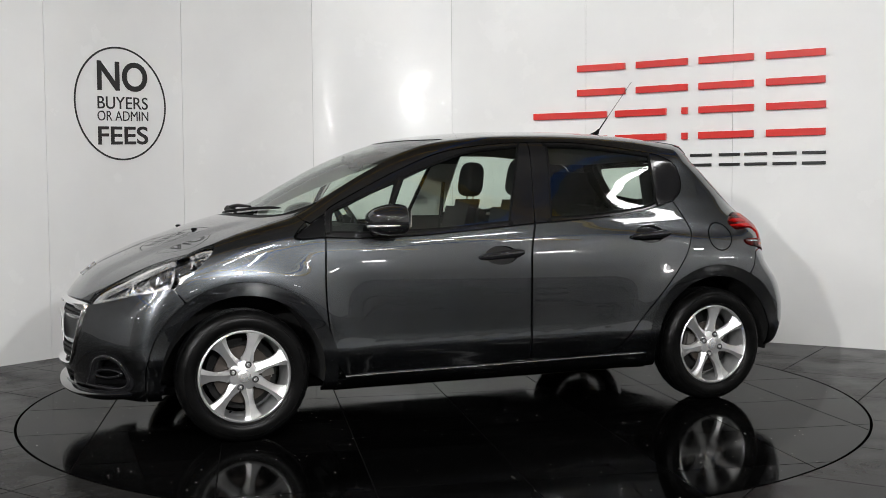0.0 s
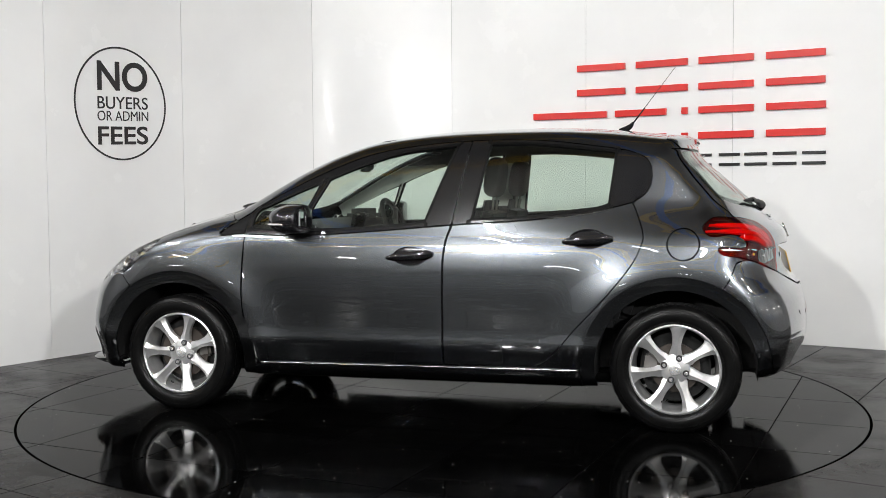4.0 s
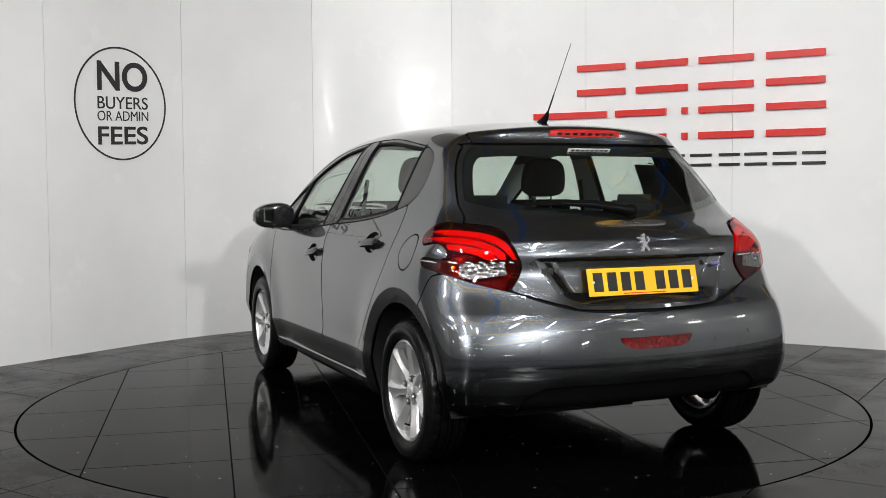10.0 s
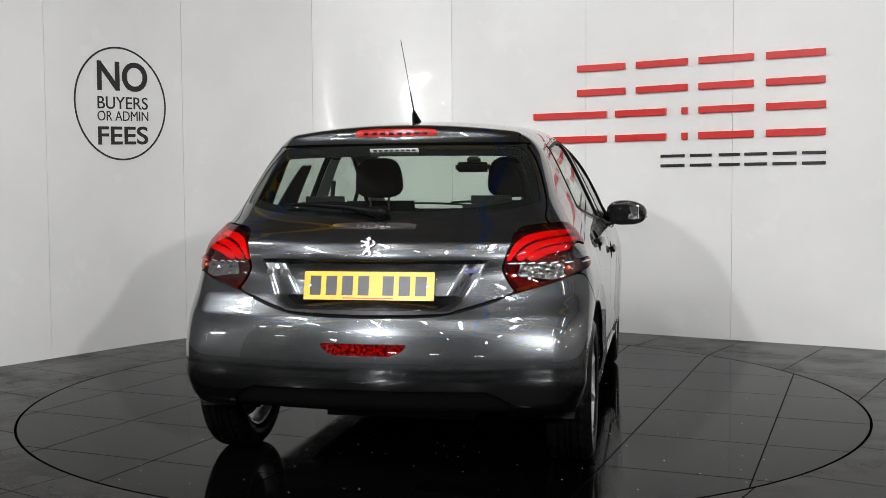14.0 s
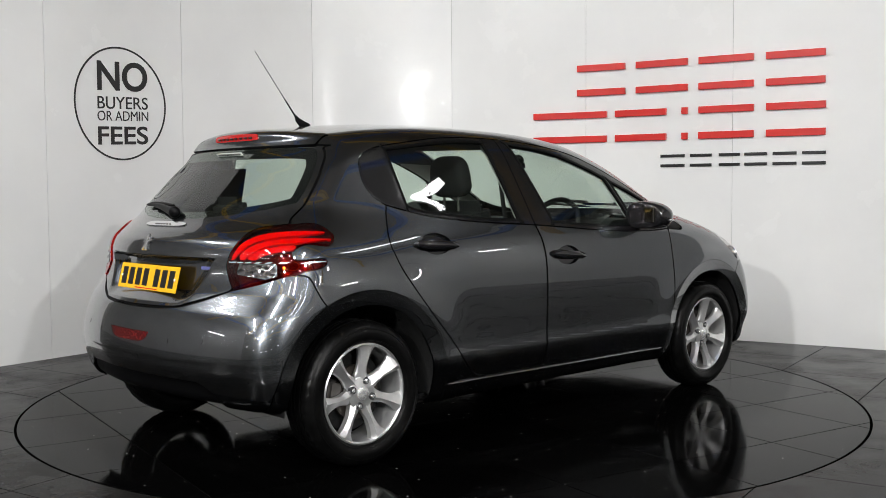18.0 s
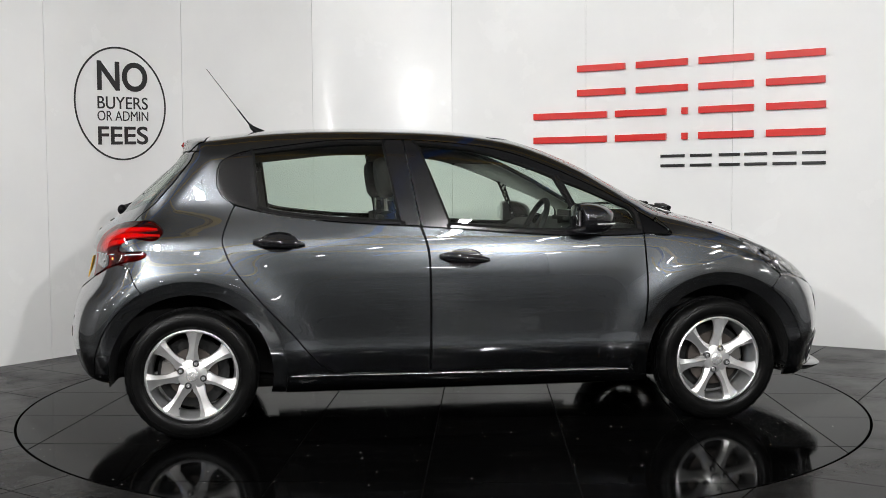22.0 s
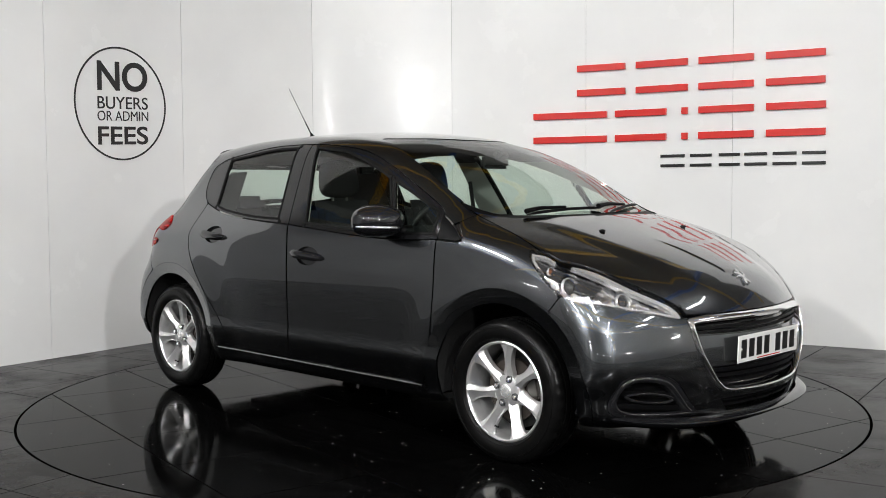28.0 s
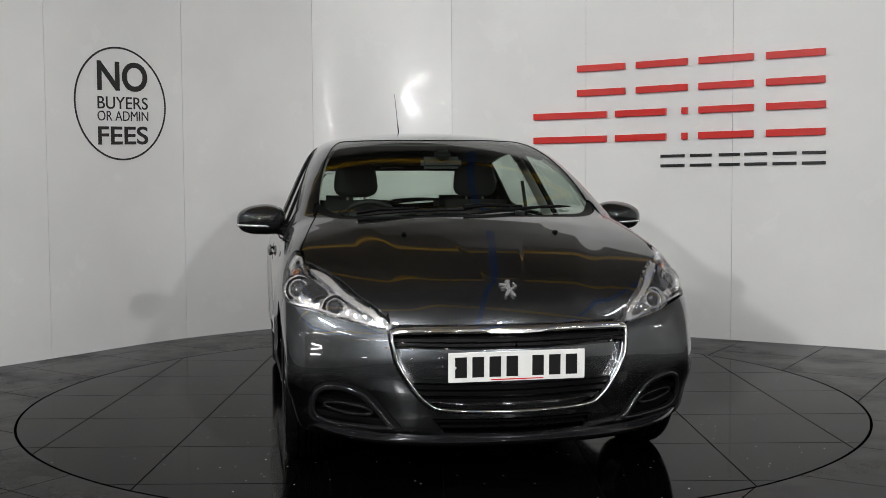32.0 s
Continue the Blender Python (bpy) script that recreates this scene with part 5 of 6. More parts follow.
for s in (-1, 1):
    near = lambda x, y, z, s=s: (s * y > 0.2) & (x < -1.2)
    on = lambda f, s=s: (lambda x, y, z: np.minimum(f(x, y, z), s * y - 0.25))
    tails = [o for o in car.children if o.name.startswith("tail_lamp")]
    tail = tails[0] if s < 0 else tails[1]
    for k in range(3):
        def guide(x, y, z, k=k):
            u = x + np.abs(y)
            slope = 1 + 9.0 * np.exp(-np.maximum(u + 1.205 - 0.055 * k, 0) / 0.07)
            v = 0.0095 - np.abs(z - claw(u, z, k)) / np.sqrt(slope * 0.6 + 0.4) - 0.04 * np.maximum(0, u + 0.80)
            return np.minimum(np.minimum(v, z_lamp(x, y, z) - 0.008), np.minimum(z - 0.868, u + 1.195 - 0.055 * k))
        panel("light_guide", on(guide), M_REDGLOW, tail, "bright red light guide", near=near, lift=-0.006, thick=0.012)
    panel("clear_section", on(lambda x, y, z: np.minimum(np.minimum(z_lamp(x, y, z) - 0.006, 0.855 - z), np.minimum(z - 0.795 + 0.1 * (x + np.abs(y) + 1.0), np.minimum(x + np.abs(y) + 1.135 + 0.4 * (0.84 - z), -0.90 - x - np.abs(y))))), M_SMOKE, tail, "clear reversing lamp section", near=near, lift=0.0075, thick=0.003)
    panel("chrome_bar", on(lambda x, y, z: np.minimum(z_lamp(x, y, z) - 0.008, 0.003 - np.abs(z - 0.859))), M_SILVER, tail, "silver divider bar", near=near, lift=0.0095, thick=0.004)
    for u0, z0, r, mm in ((-0.86, 0.832, 0.009, M_AMBER), (-0.97, 0.824, 0.014, M_LAMPSILVER)):
        y0 = 0.72 if u0 > -0.9 else 0.66
        q = to_skin(np.array([[u0 - y0, s * y0, z0]]))[0]
        bm = bmesh.new()
        bmesh.ops.create_icosphere(bm, subdivisions=3, radius=r, matrix=Matrix.Translation((q[0] - 0.002, q[1], q[2])) @ Matrix.Diagonal((0.6, 1, 0.9, 1)))
        part("bulb_reflector", bm, mm, tail, "", 60)
    # head lamp inner pieces
    heads = [o for o in car.children if o.name.startswith("headlamp")]
    head = heads[0] if s < 0 else heads[1]
    for x0, z0, r in ((1.60, 0.775, 0.052), (1.765, 0.715, 0.048), (1.50, 0.835, 0.026)):
        yy = np.linspace(0.3, 0.9, 601)
        f = body_field(np.full(601, x0), yy, np.full(601, z0))
        y0 = float(yy[np.where(f < 0)[0][-1]])
        nrm = skin_normal(np.array([[x0, s * y0, z0]]))[0][0]
        aim = (Vector((1, 0, 0)) * 0.9 + Vector(nrm) * 0.5).normalized()
        turn = Vector((0, 1, 0)).rotation_difference(aim).to_matrix().to_4x4()
        m = Matrix.Translation(Vector((x0, s * y0, z0)) - Vector(nrm) * 0.04) @ turn
        bm = lathe(bmesh.new(), [(r * 0.3, -0.03), (r * 0.7, -0.02), (r * 0.92, -0.004), (r * 1.08, 0.012)], 32, m)
        part("reflector_bowl", bm, M_CHROME, head, "chrome reflector bowl", 50)
        bm = lathe(bmesh.new(), [(r * 0.60, 0.0), (r * 0.63, 0.013), (r * 0.70, 0.016), (r * 0.76, 0.011), (r * 0.77, 0.0)], 32, m)
        part("lens_ring", bm, M_SILVER, head, "bright lens ring", 60)
        bm = bmesh.new()
        bmesh.ops.create_icosphere(bm, subdivisions=3, radius=r * 0.58, matrix=m @ Matrix.Diagonal((1, 0.7, 1, 1)))
        part("projector_lens", bm, M_AMBERCLEAR if x0 < 1.55 else M_LAMPDARK, head, "", 60)

# plates: bars stand for the characters
def number_plate(name, material, m, label):
    bm = bmesh.new()
    box(bm, -0.260, 0.260, -0.0555, 0.0555, 0.0, 0.004, None, 0.0015)
    plate = part(name, bm, material, car, label)
    plate.matrix_local = m
    for i in range(7):
        x = -0.213 + 0.0645 * i + (0.034 if i > 3 else 0)
        bm = box(bmesh.new(), x - 0.022, x + 0.022, -0.038, 0.038, 0.004, 0.0048)
        part("plate_bar", bm, M_BLACK, plate)
    bm = box(bmesh.new(), -0.10, 0.10, -0.0505, -0.0465, 0.004, 0.0046)
    part("maker_line", bm, M_RED, plate)
    for x in (-0.235, 0.235):
        bm = bmesh.new()
        bmesh.ops.create_cone(bm, cap_ends=True, segments=12, radius1=0.006, radius2=0.005, depth=0.003, matrix=Matrix.Translation((x, 0, 0.0055)))
        part("plate_screw", bm, M_STICKER, plate)


number_plate("front_number_plate", M_PLATE_W, Matrix.Translation((2.033, 0, 0.491)) @ Matrix(((0, 0, 1, 0), (1, 0, 0, 0), (0, 1, 0, 0), (0, 0, 0, 1))) @ pose(0, 0, 0, 2, 0, 0), "white front number plate")
number_plate("rear_number_plate", M_PLATE_Y, Matrix.Translation((-1.806, 0, 0.774)) @ Matrix(((0, 0, -1, 0), (-1, 0, 0, 0), (0, 1, 0, 0), (0, 0, 0, 1))) @ pose(0, 0, 0, -14, 0, 0), "yellow rear number plate")


def emblem(name, m, size, material):
    """A plain upright shield shape stands for the maker's mark."""
    bm = bmesh.new()
    strokes = [((-0.05, 0.30), (0.02, -0.12), 0.12), ((0.02, -0.1), (0.2, -0.48), 0.085), ((0.0, -0.1), (-0.22, -0.48), 0.085), ((-0.05, 0.2), (-0.4, 0.3), 0.06), ((-0.02, 0.08), (-0.34, 0.02), 0.055), ((-0.05, 0.36), (0.1, 0.5), 0.1), ((0.1, -0.05), (0.36, 0.12), 0.05), ((0.36, 0.12), (0.26, 0.36), 0.045)]
    for (x0, y0), (x1, y1), w in strokes:
        dx, dy = x1 - x0, y1 - y0
        k = math.hypot(dx, dy)
        nx, ny = -dy / k * w, dx / k * w
        prism(bm, [((x0 + nx) * size, (y0 + ny) * size), ((x0 - nx) * size, (y0 - ny) * size), ((x1 - nx * 0.7) * size, (y1 - ny * 0.7) * size), ((x1 + nx * 0.7) * size, (y1 + ny * 0.7) * size)], 0.008, m)
    return part(name, bm, material, car, "chrome maker's emblem")


def facing_out(x, z, end):
    """Frame on the car's middle line, lying on the skin: x sideways, y up the panel, z off it."""
    n = Vector(skin_normal(np.array([[x, 0.0, z]]))[0][0])
    side = Vector((0, end, 0))
    up = n.cross(side)
    m = Matrix((side, up, n)).transposed().to_4x4()
    m.translation = Vector((x, 0, z)) + n * 0.001
    return m


zb = 0.762
emblem("front_emblem", facing_out(skin_front(0, zb), zb, 1), 0.085, M_EMBLEM)
emblem("rear_emblem", facing_out(skin_rear(0, 0.925), 0.925, -1), 0.072, M_EMBLEM)
strip = outline([(-0.165, 1.006), (-0.165, 1.006), (-0.10, 1.012), (0.10, 1.012), (0.165, 1.006), (0.165, 1.006), (0.14, 0.995), (-0.14, 0.995)])
panel("tailgate_strip", lambda x, y, z: np.minimum(inside(strip, y, z), -1.3 - x), M_CHROME, tailgate, "chrome strip with small raised bars", lift=0.005, thick=0.008)
for k in range(6):
    yk = -0.06 + 0.024 * k
    bm = box(bmesh.new(), -0.002, 0.002, -0.007, 0.007, -0.004, 0.004, pose(skin_rear(yk, 1.003) - 0.006, yk, 1.003, 0, -25, 0))
    part("strip_mark", bm, M_METAL, tailgate)
for k in range(3):
    yk = 0.425 - 0.031 * k
    bm = box(bmesh.new(), -0.003, 0.003, -0.011, 0.011, -0.012, 0.012, pose(skin_rear(yk, 0.822) - 0.002, yk, 0.822, 0, 0, -14), 0.002)
    part("badge_bar", bm, M_CHROME, tailgate, "chrome badge bar")
bm = box(bmesh.new(), -0.003, 0.003, -0.042, 0.042, -0.007, 0.007, pose(skin_rear(-0.41, 0.83) - 0.002, -0.41, 0.83, 0, 0, 14), 0.002)
part("blue_badge", bm, M_BADGE_BLUE, tailgate, "small blue badge")
bm = box(bmesh.new(), -0.0015, 0.0015, -0.105, 0.105, -0.009, 0.009, pose(skin_rear(0, 1.312) - 0.002, 0, 1.312, 0, -45, 0))
part("window_sticker", bm, M_STICKER, tailgate, "white dealer sticker")
for k in range(8):
    yk = -0.085 + 0.024 * k
    bm = box(bmesh.new(), -0.002, 0.001, -0.008, 0.008, -0.004, 0.004, pose(skin_rear(0, 1.312) - 0.0035, yk, 1.312, 0, -45, 0))
    part("sticker_bar", bm, M_LAMPDARK, tailgate)
# raised mouldings on the nose
def moulding(name, loop, width, wider, rise, material, label):
    """A rounded bead along a closed line (y, z) on the front of the car."""
    bm = bmesh.new()
    n = len(loop)
    cy, cz = sum(p[0] for p in loop) / n, sum(p[1] for p in loop) / n
    rows = []
    for i, (y, z) in enumerate(loop):
        (ya, za), (yb, zb) = loop[i - 1], loop[(i + 1) % n]
        k = max(math.hypot(yb - ya, zb - za), 1e-6)
        oy, oz = (za - zb) / k, (yb - ya) / k
        if oy * (y - cy) + oz * (z - cz) < 0:
            oy, oz = -oy, -oz
        w = width + wider * max(oz, 0.0) ** 2
        rows.append([bm.verts.new((skin_front(y + oy * a * w, z + oz * a * w) + h * rise, y + oy * a * w, z + oz * a * w)) for a, h in ((-1.0, -2.4), (-1.0, 0.24), (-0.7, 0.72), (-0.25, 1.0), (0.25, 1.0), (0.7, 0.72), (1.0, 0.24), (1.0, -2.4))])
    for a, b in zip(rows, rows[1:] + rows[:1]):
        for i in range(7):
            bm.faces.new((a[i], a[i + 1], b[i + 1], b[i]))
    bmesh.ops.recalc_face_normals(bm, faces=bm.faces)
    return part(name, bm, material, front_bumper, label, 60)


half = [(y, z) for y, z in outline([(-0.03, 0.626), (-0.03, 0.626), (0.29, 0.624), (0.437, 0.617), (0.455, 0.598), (0.450, 0.557), (0.433, 0.492), (0.379, 0.406), (0.336, 0.359), (0.281, 0.332), (0.1, 0.324), (-0.03, 0.323), (-0.03, 0.323)]) if y > 0]
moulding("grille_surround", half + [(-y, z) for y, z in reversed(half)], 0.0075, 0.006, 0.0125, M_CHROME, "chrome grille surround")
for s in (-1, 1):
    rim = [p for i, p in enumerate(FOG_IN) if math.hypot(*(p - FOG_IN[i - 1])) > 1e-6]
    moulding("pod_rim", [(s * y, z) for y, z in rim], 0.009, 0.003, 0.011, M_GLOSS, "glossy black rim of the air curtain")
    oval = [(s * (0.612 + 0.085 * math.cos(a)), 0.322 + 0.018 * math.sin(a) + 0.010 * math.cos(a)) for a in [2 * math.pi * k / 36 for k in range(36)]]
    moulding("pod_insert", oval, 0.005, 0.0, 0.004, M_GLOSS, "glossy black insert of the air curtain")
# badge plate on the chrome grille bar
gs = outline([(-0.11, 0.622), (-0.11, 0.622), (0.11, 0.622), (0.11, 0.622), (0.09, 0.610), (-0.09, 0.610)])
panel("grille_badge", lambda x, y, z: np.minimum(inside(gs, y, z), x - 1.7), M_SILVER, front_bumper, "silver strip on the grille bar", lift=0.010, thick=0.004)
# parking sensors and tow cover
for y, z in ((0.50, 0.55), (0.30, 0.535), (-0.30, 0.535), (-0.50, 0.55)):
    cap = lambda x, yy, zz, y=y, z=z: np.minimum(0.011 - np.hypot(yy - y, zz - z), -1.5 - x)
    panel("parking_sensor", cap, M_PAINT, rear_bumper, "", lift=0.0015, thick=0.003, near=lambda x, y, z: x < -1.6)
panel("tow_eye_cover", lambda x, y, z: np.minimum(0.026 - np.hypot(y + 0.44, z - 0.475), -1.5 - x), M_PAINT, rear_bumper, "round tow eye cover", lift=0.002, thick=0.004, near=lambda x, y, z: x < -1.6)

# splitter lip along the foot of the front bumper
bm = bmesh.new()
path = [Vector((v.x - 0.030, v.y * 0.975, v.z)) for v in spline([(1.66, -0.825, 0.262), (1.76, -0.775, 0.250), (1.87, -0.70, 0.236), (1.965, -0.585, 0.225), (2.035, -0.43, 0.219), (2.075, -0.22, 0.216), (2.085, 0, 0.215), (2.075, 0.22, 0.216), (2.035, 0.43, 0.219), (1.965, 0.585, 0.225), (1.87, 0.70, 0.236), (1.76, 0.775, 0.250), (1.66, 0.825, 0.262)], 5)]
rows = []
for i, q in enumerate(path):
    d = (path[min(i + 1, len(path) - 1)] - path[max(i - 1, 0)]).normalized()
    out = Vector((d.y, -d.x, 0)).normalized()
    rows.append([bm.verts.new(q + out * a + Vector((0, 0, b))) for a, b in ((-0.05, 0.016), (-0.012, 0.006), (-0.004, -0.001), (-0.010, -0.010), (-0.05, -0.03), (-0.12, -0.035))])
for a, b in zip(rows, rows[1:]):
    for i in range(5):
        bm.faces.new((a[i], a[i + 1], b[i + 1], b[i]))
bmesh.ops.recalc_face_normals(bm, faces=bm.faces)
part("front_lip", bm, M_GLOSS, front_bumper, "gloss black splitter lip", 40)

# ---------- cabin ----------
def z_any_glass(x, y, z):
    g = np.maximum(np.maximum(inside(GLASS_F, x, z), inside(GLASS_R, x, z)), inside(GLASS_T, x, z))
    g = np.minimum(g, np.abs(y) - 0.4)
    return np.maximum(np.maximum(g, z_screen(x, y, z)), z_backlight(x, y, z))


in_cabin = lambda x, y, z: (x > -1.85) & (x < 1.05) & (z > 0.4)
panel("headlining", lambda x, y, z: np.minimum(np.minimum(z - 1.33, -z_any_glass(x, y, z) - 0.004), x + 1.5), M_LINING, car, "pale fabric headlining", lift=-0.03, thick=0.002, fine=0, near=in_cabin)
for s in (-1, 1):
    panel("pillar_trim", lambda x, y, z, s=s: np.minimum(np.minimum(z - 1.0, 1.335 - z), np.minimum(-z_any_glass(x, y, z) - 0.004, np.minimum(np.minimum(0.92 - x, s * y - 0.3), x + 0.95))), M_PILLAR, car, "light grey pillar trim", lift=-0.028, thick=0.002, fine=0, near=in_cabin)
    panel("rear_pillar_trim", lambda x, y, z, s=s: np.minimum(np.minimum(np.minimum(z - 0.95, 1.34 - z), s * y - 0.3), np.minimum(-z_any_glass(x, y, z) - 0.004, np.minimum(-0.955 - x, x + 1.62))), M_DASH, car, "dark rear pillar trim", lift=-0.125, thick=0.002, fine=0, near=in_cabin)
for s in (-1, 1):
    panel("door_lining", lambda x, y, z, s=s: np.minimum(np.minimum(z - 0.35, 1.005 - z), np.minimum(np.minimum(-z_any_glass(x, y, z), 0.8 - x), np.minimum(np.minimum(x + 1.5, s * y - 0.4), arch(x, y, z, 0.42)))), M_DASH, car, "dark door lining", lift=-0.04, thick=0.002, fine=0, near=in_cabin)


def cushion(bm, size, m, k=0.045, seg=4):
    x, y, z = size
    return box(bm, -x / 2, x / 2, -y / 2, y / 2, -z / 2, z / 2, m, k, seg)


def front_seat(y):
    bm = bmesh.new()
    cushion(bm, (0.50, 0.50, 0.16), pose(0.02, y, 0.50, 0, -8, 0), 0.06)
    seat = part("front_seat", bm, M_FABRIC, car, "black cloth front seat", 50)
    bm = bmesh.new()
    cushion(bm, (0.12, 0.48, 0.60), pose(-0.24, y, 0.80, 0, -14, 0), 0.055)
    part("backrest", bm, M_FABRIC, seat, "", 50)
    bm = bmesh.new()
    bmesh.ops.create_icosphere(bm, subdivisions=3, radius=1.0)
    for v in bm.verts:
        v.co = Vector([math.copysign(abs(a) ** 0.6, a) for a in v.co])
        v.co = Vector((v.co.x * 0.05, v.co.y * 0.125 * (1.0 - 0.10 * v.co.z), v.co.z * 0.105))
    bmesh.ops.transform(bm, matrix=pose(-0.335, y, 1.212, 0, -8, 0), verts=bm.verts)
    part("headrest", bm, M_FABRIC, seat, "black cloth headrest", 60)
    bm = bmesh.new()
    for d in (-0.05, 0.05):
        tube(bm, [(-0.325, y + d, 1.04), (-0.332, y + d, 1.15)], 0.006, 8)
    part("headrest_post", bm, M_METAL, seat)


for y in (-0.355, 0.355):
    front_seat(y)
bm = bmesh.new()
cushion(bm, (0.50, 1.20, 0.16), pose(-0.78, 0, 0.50, 0, -6, 0), 0.06)
bench = part("rear_bench", bm, M_FABRIC, car, "black cloth rear bench", 50)
for y, w in ((-0.40, 0.42), (0.0, 0.34), (0.40, 0.42)):
    bm = bmesh.new()
    cushion(bm, (0.12, w, 0.56), pose(-1.06, y, 0.76, 0, -18, 0), 0.05)
    part("rear_backrest", bm, M_FABRIC, bench, "", 50)
for y in (-0.38, 0.38):
    bm = bmesh.new()
    cushion(bm, (0.09, 0.26, 0.12), pose(-1.16, y, 1.06, 0, -15, 0), 0.04)
    part("rear_headrest", bm, M_FABRIC, bench, "low rear headrest", 50)
bm = box(bmesh.new(), -1.55, -1.17, -0.56, 0.56, 0.965, 0.985, None, 0.008)
part("parcel_shelf", bm, M_DASH, car, "dark parcel shelf")
# dashboard
bm = bmesh.new()
prof = [(0.98, 0.96), (0.80, 0.985), (0.62, 0.975), (0.56, 0.94), (0.55, 0.85), (0.60, 0.70), (0.66, 0.55), (0.98, 0.50)]
rows = [[bm.verts.new((x - 0.05 * (abs(y) / 0.68) ** 2, y, z)) for x, z in prof] for y in np.linspace(-0.68, 0.68, 13)]
for a, b in zip(rows, rows[1:]):
    for i in range(len(prof) - 1):
        bm.faces.new((a[i], a[i + 1], b[i + 1], b[i]))
bm.faces.new(rows[0])
bm.faces.new(rows[-1])
bmesh.ops.recalc_face_normals(bm, faces=bm.faces)
dash = part("dashboard", bm, M_DASH, car, "dark soft dashboard", 40)
bm = bmesh.new()
cushion(bm, (0.14, 0.30, 0.08), pose(0.64, -0.37, 1.0), 0.03)
part("instrument_binnacle", bm, M_DASH, dash, "", 50)
bm = bmesh.new()
cushion(bm, (0.02, 0.20, 0.13), pose(0.555, 0.0, 0.955, 0, -15, 0), 0.008)
part("touch_screen", bm, M_GLOSS, dash, "dark touch screen")
# steering wheel
m = pose(0.43, -0.37, 0.93, 0, -65, 0)
bm = bmesh.new()
ring = [Vector((0.175 * math.cos(a), 0.175 * math.sin(a), 0)) for a in [2 * math.pi * k / 40 for k in range(41)]]
tube(bm, [m @ v for v in ring], 0.015, 10, False)
wheel_ob = part("steering_wheel", bm, M_DASH, car, "black steering wheel", 60)
bm = bmesh.new()
cushion(bm, (0.14, 0.15, 0.05), m @ pose(0, 0, -0.02), 0.025)
for a in (0, 140, 220):
    tube(bm, [m @ Vector((0.04 * math.cos(radians(a + 90)), 0.04 * math.sin(radians(a + 90)), -0.01)), m @ Vector((0.17 * math.cos(radians(a + 90)), 0.17 * math.sin(radians(a + 90)), 0))], 0.016, 8)
part("steering_hub", bm, M_DASH, wheel_ob, "", 60)
bm = bmesh.new()
cushion(bm, (0.035, 0.21, 0.062), pose(0.50, 0.0, 1.285, 0, -10, 0), 0.016)
inner = part("inner_mirror", bm, M_DASH, car, "black rear-view mirror", 50)
bm = bmesh.new()
tube(bm, [(0.515, 0, 1.30), (0.55, 0, 1.335)], 0.012, 8)
part("mirror_stem", bm, M_DASH, inner)
bm = bmesh.new()
cushion(bm, (0.06, 0.08, 0.04), pose(0.545, 0.0, 1.325, 0, 25, 0), 0.012)
part("sensor_pod", bm, M_DASH, inner)
bm = bmesh.new()
for s in (-1, 1):
    tube(bm, [(-0.26, s * 0.63, 1.20), (-0.25, s * 0.655, 1.0), (-0.24, s * 0.66, 0.7)], 0.012, 6)
part("seat_belts", bm, M_FABRIC, car)


# ---------- things on the wall ----------
def wall_table():
    pts, run, total = [], [], 0.0
    last = None
    for k in range(len(SEAMS) - 1):
        for j in range(100):
            p, q, inward = wall_point(k, j / 100)
            if last is not None:
                total += (p - last).length
            pts.append((p, q, inward))
            run.append(total)
            last = p
    return pts, np.array(run)


WALL_PTS, WALL_RUN = wall_table()


def on_wall(a, z, out):
    i = int(np.clip(np.searchsorted(WALL_RUN, a), 1, len(WALL_RUN) - 1))
    w = (a - WALL_RUN[i - 1]) / (WALL_RUN[i] - WALL_RUN[i - 1])
    p = WALL_PTS[i - 1][0].lerp(WALL_PTS[i][0], w)
    inward = WALL_PTS[i - 1][2].lerp(WALL_PTS[i][2], w)
    p = p + inward * out
    return Vector((p.x, p.y, z))


def wrap(bm):
    """Lays a flat thing (x along the wall, y up, z off the wall) on the curved wall."""
    for v in bm.verts:
        v.co = on_wall(v.co.x, v.co.y, v.co.z)
    return bm


def lettering(text, x0, x1, y0, y1, weight, lean=0.04):
    data = bpy.data.curves.new("lettering", "FONT")
    data.body = text
    data.offset = weight
    data.extrude = 0.02
    data.resolution_u = 6
    ob = bpy.data.objects.new("lettering", data)
    scene.collection.objects.link(ob)
    deps = bpy.context.evaluated_depsgraph_get()
    me = bpy.data.meshes.new_from_object(ob.evaluated_get(deps))
    bpy.data.objects.remove(ob)
    bpy.data.curves.remove(data)
    bm = bmesh.new()
    bm.from_mesh(me)
    bpy.data.meshes.remove(me)
    lo = Vector([min(v.co[i] for v in bm.verts) for i in range(3)])
    hi = Vector([max(v.co[i] for v in bm.verts) for i in range(3)])
    for v in bm.verts:
        x = x0 + (v.co.x - lo.x) / (hi.x - lo.x) * (x1 - x0)
        y = y0 + (v.co.y - lo.y) / (hi.y - lo.y) * (y1 - y0)
        v.co = (x, y + lean * (x - (x0 + x1) / 2), 0.0015 if v.co.z < 0 else 0.004)
    return bm


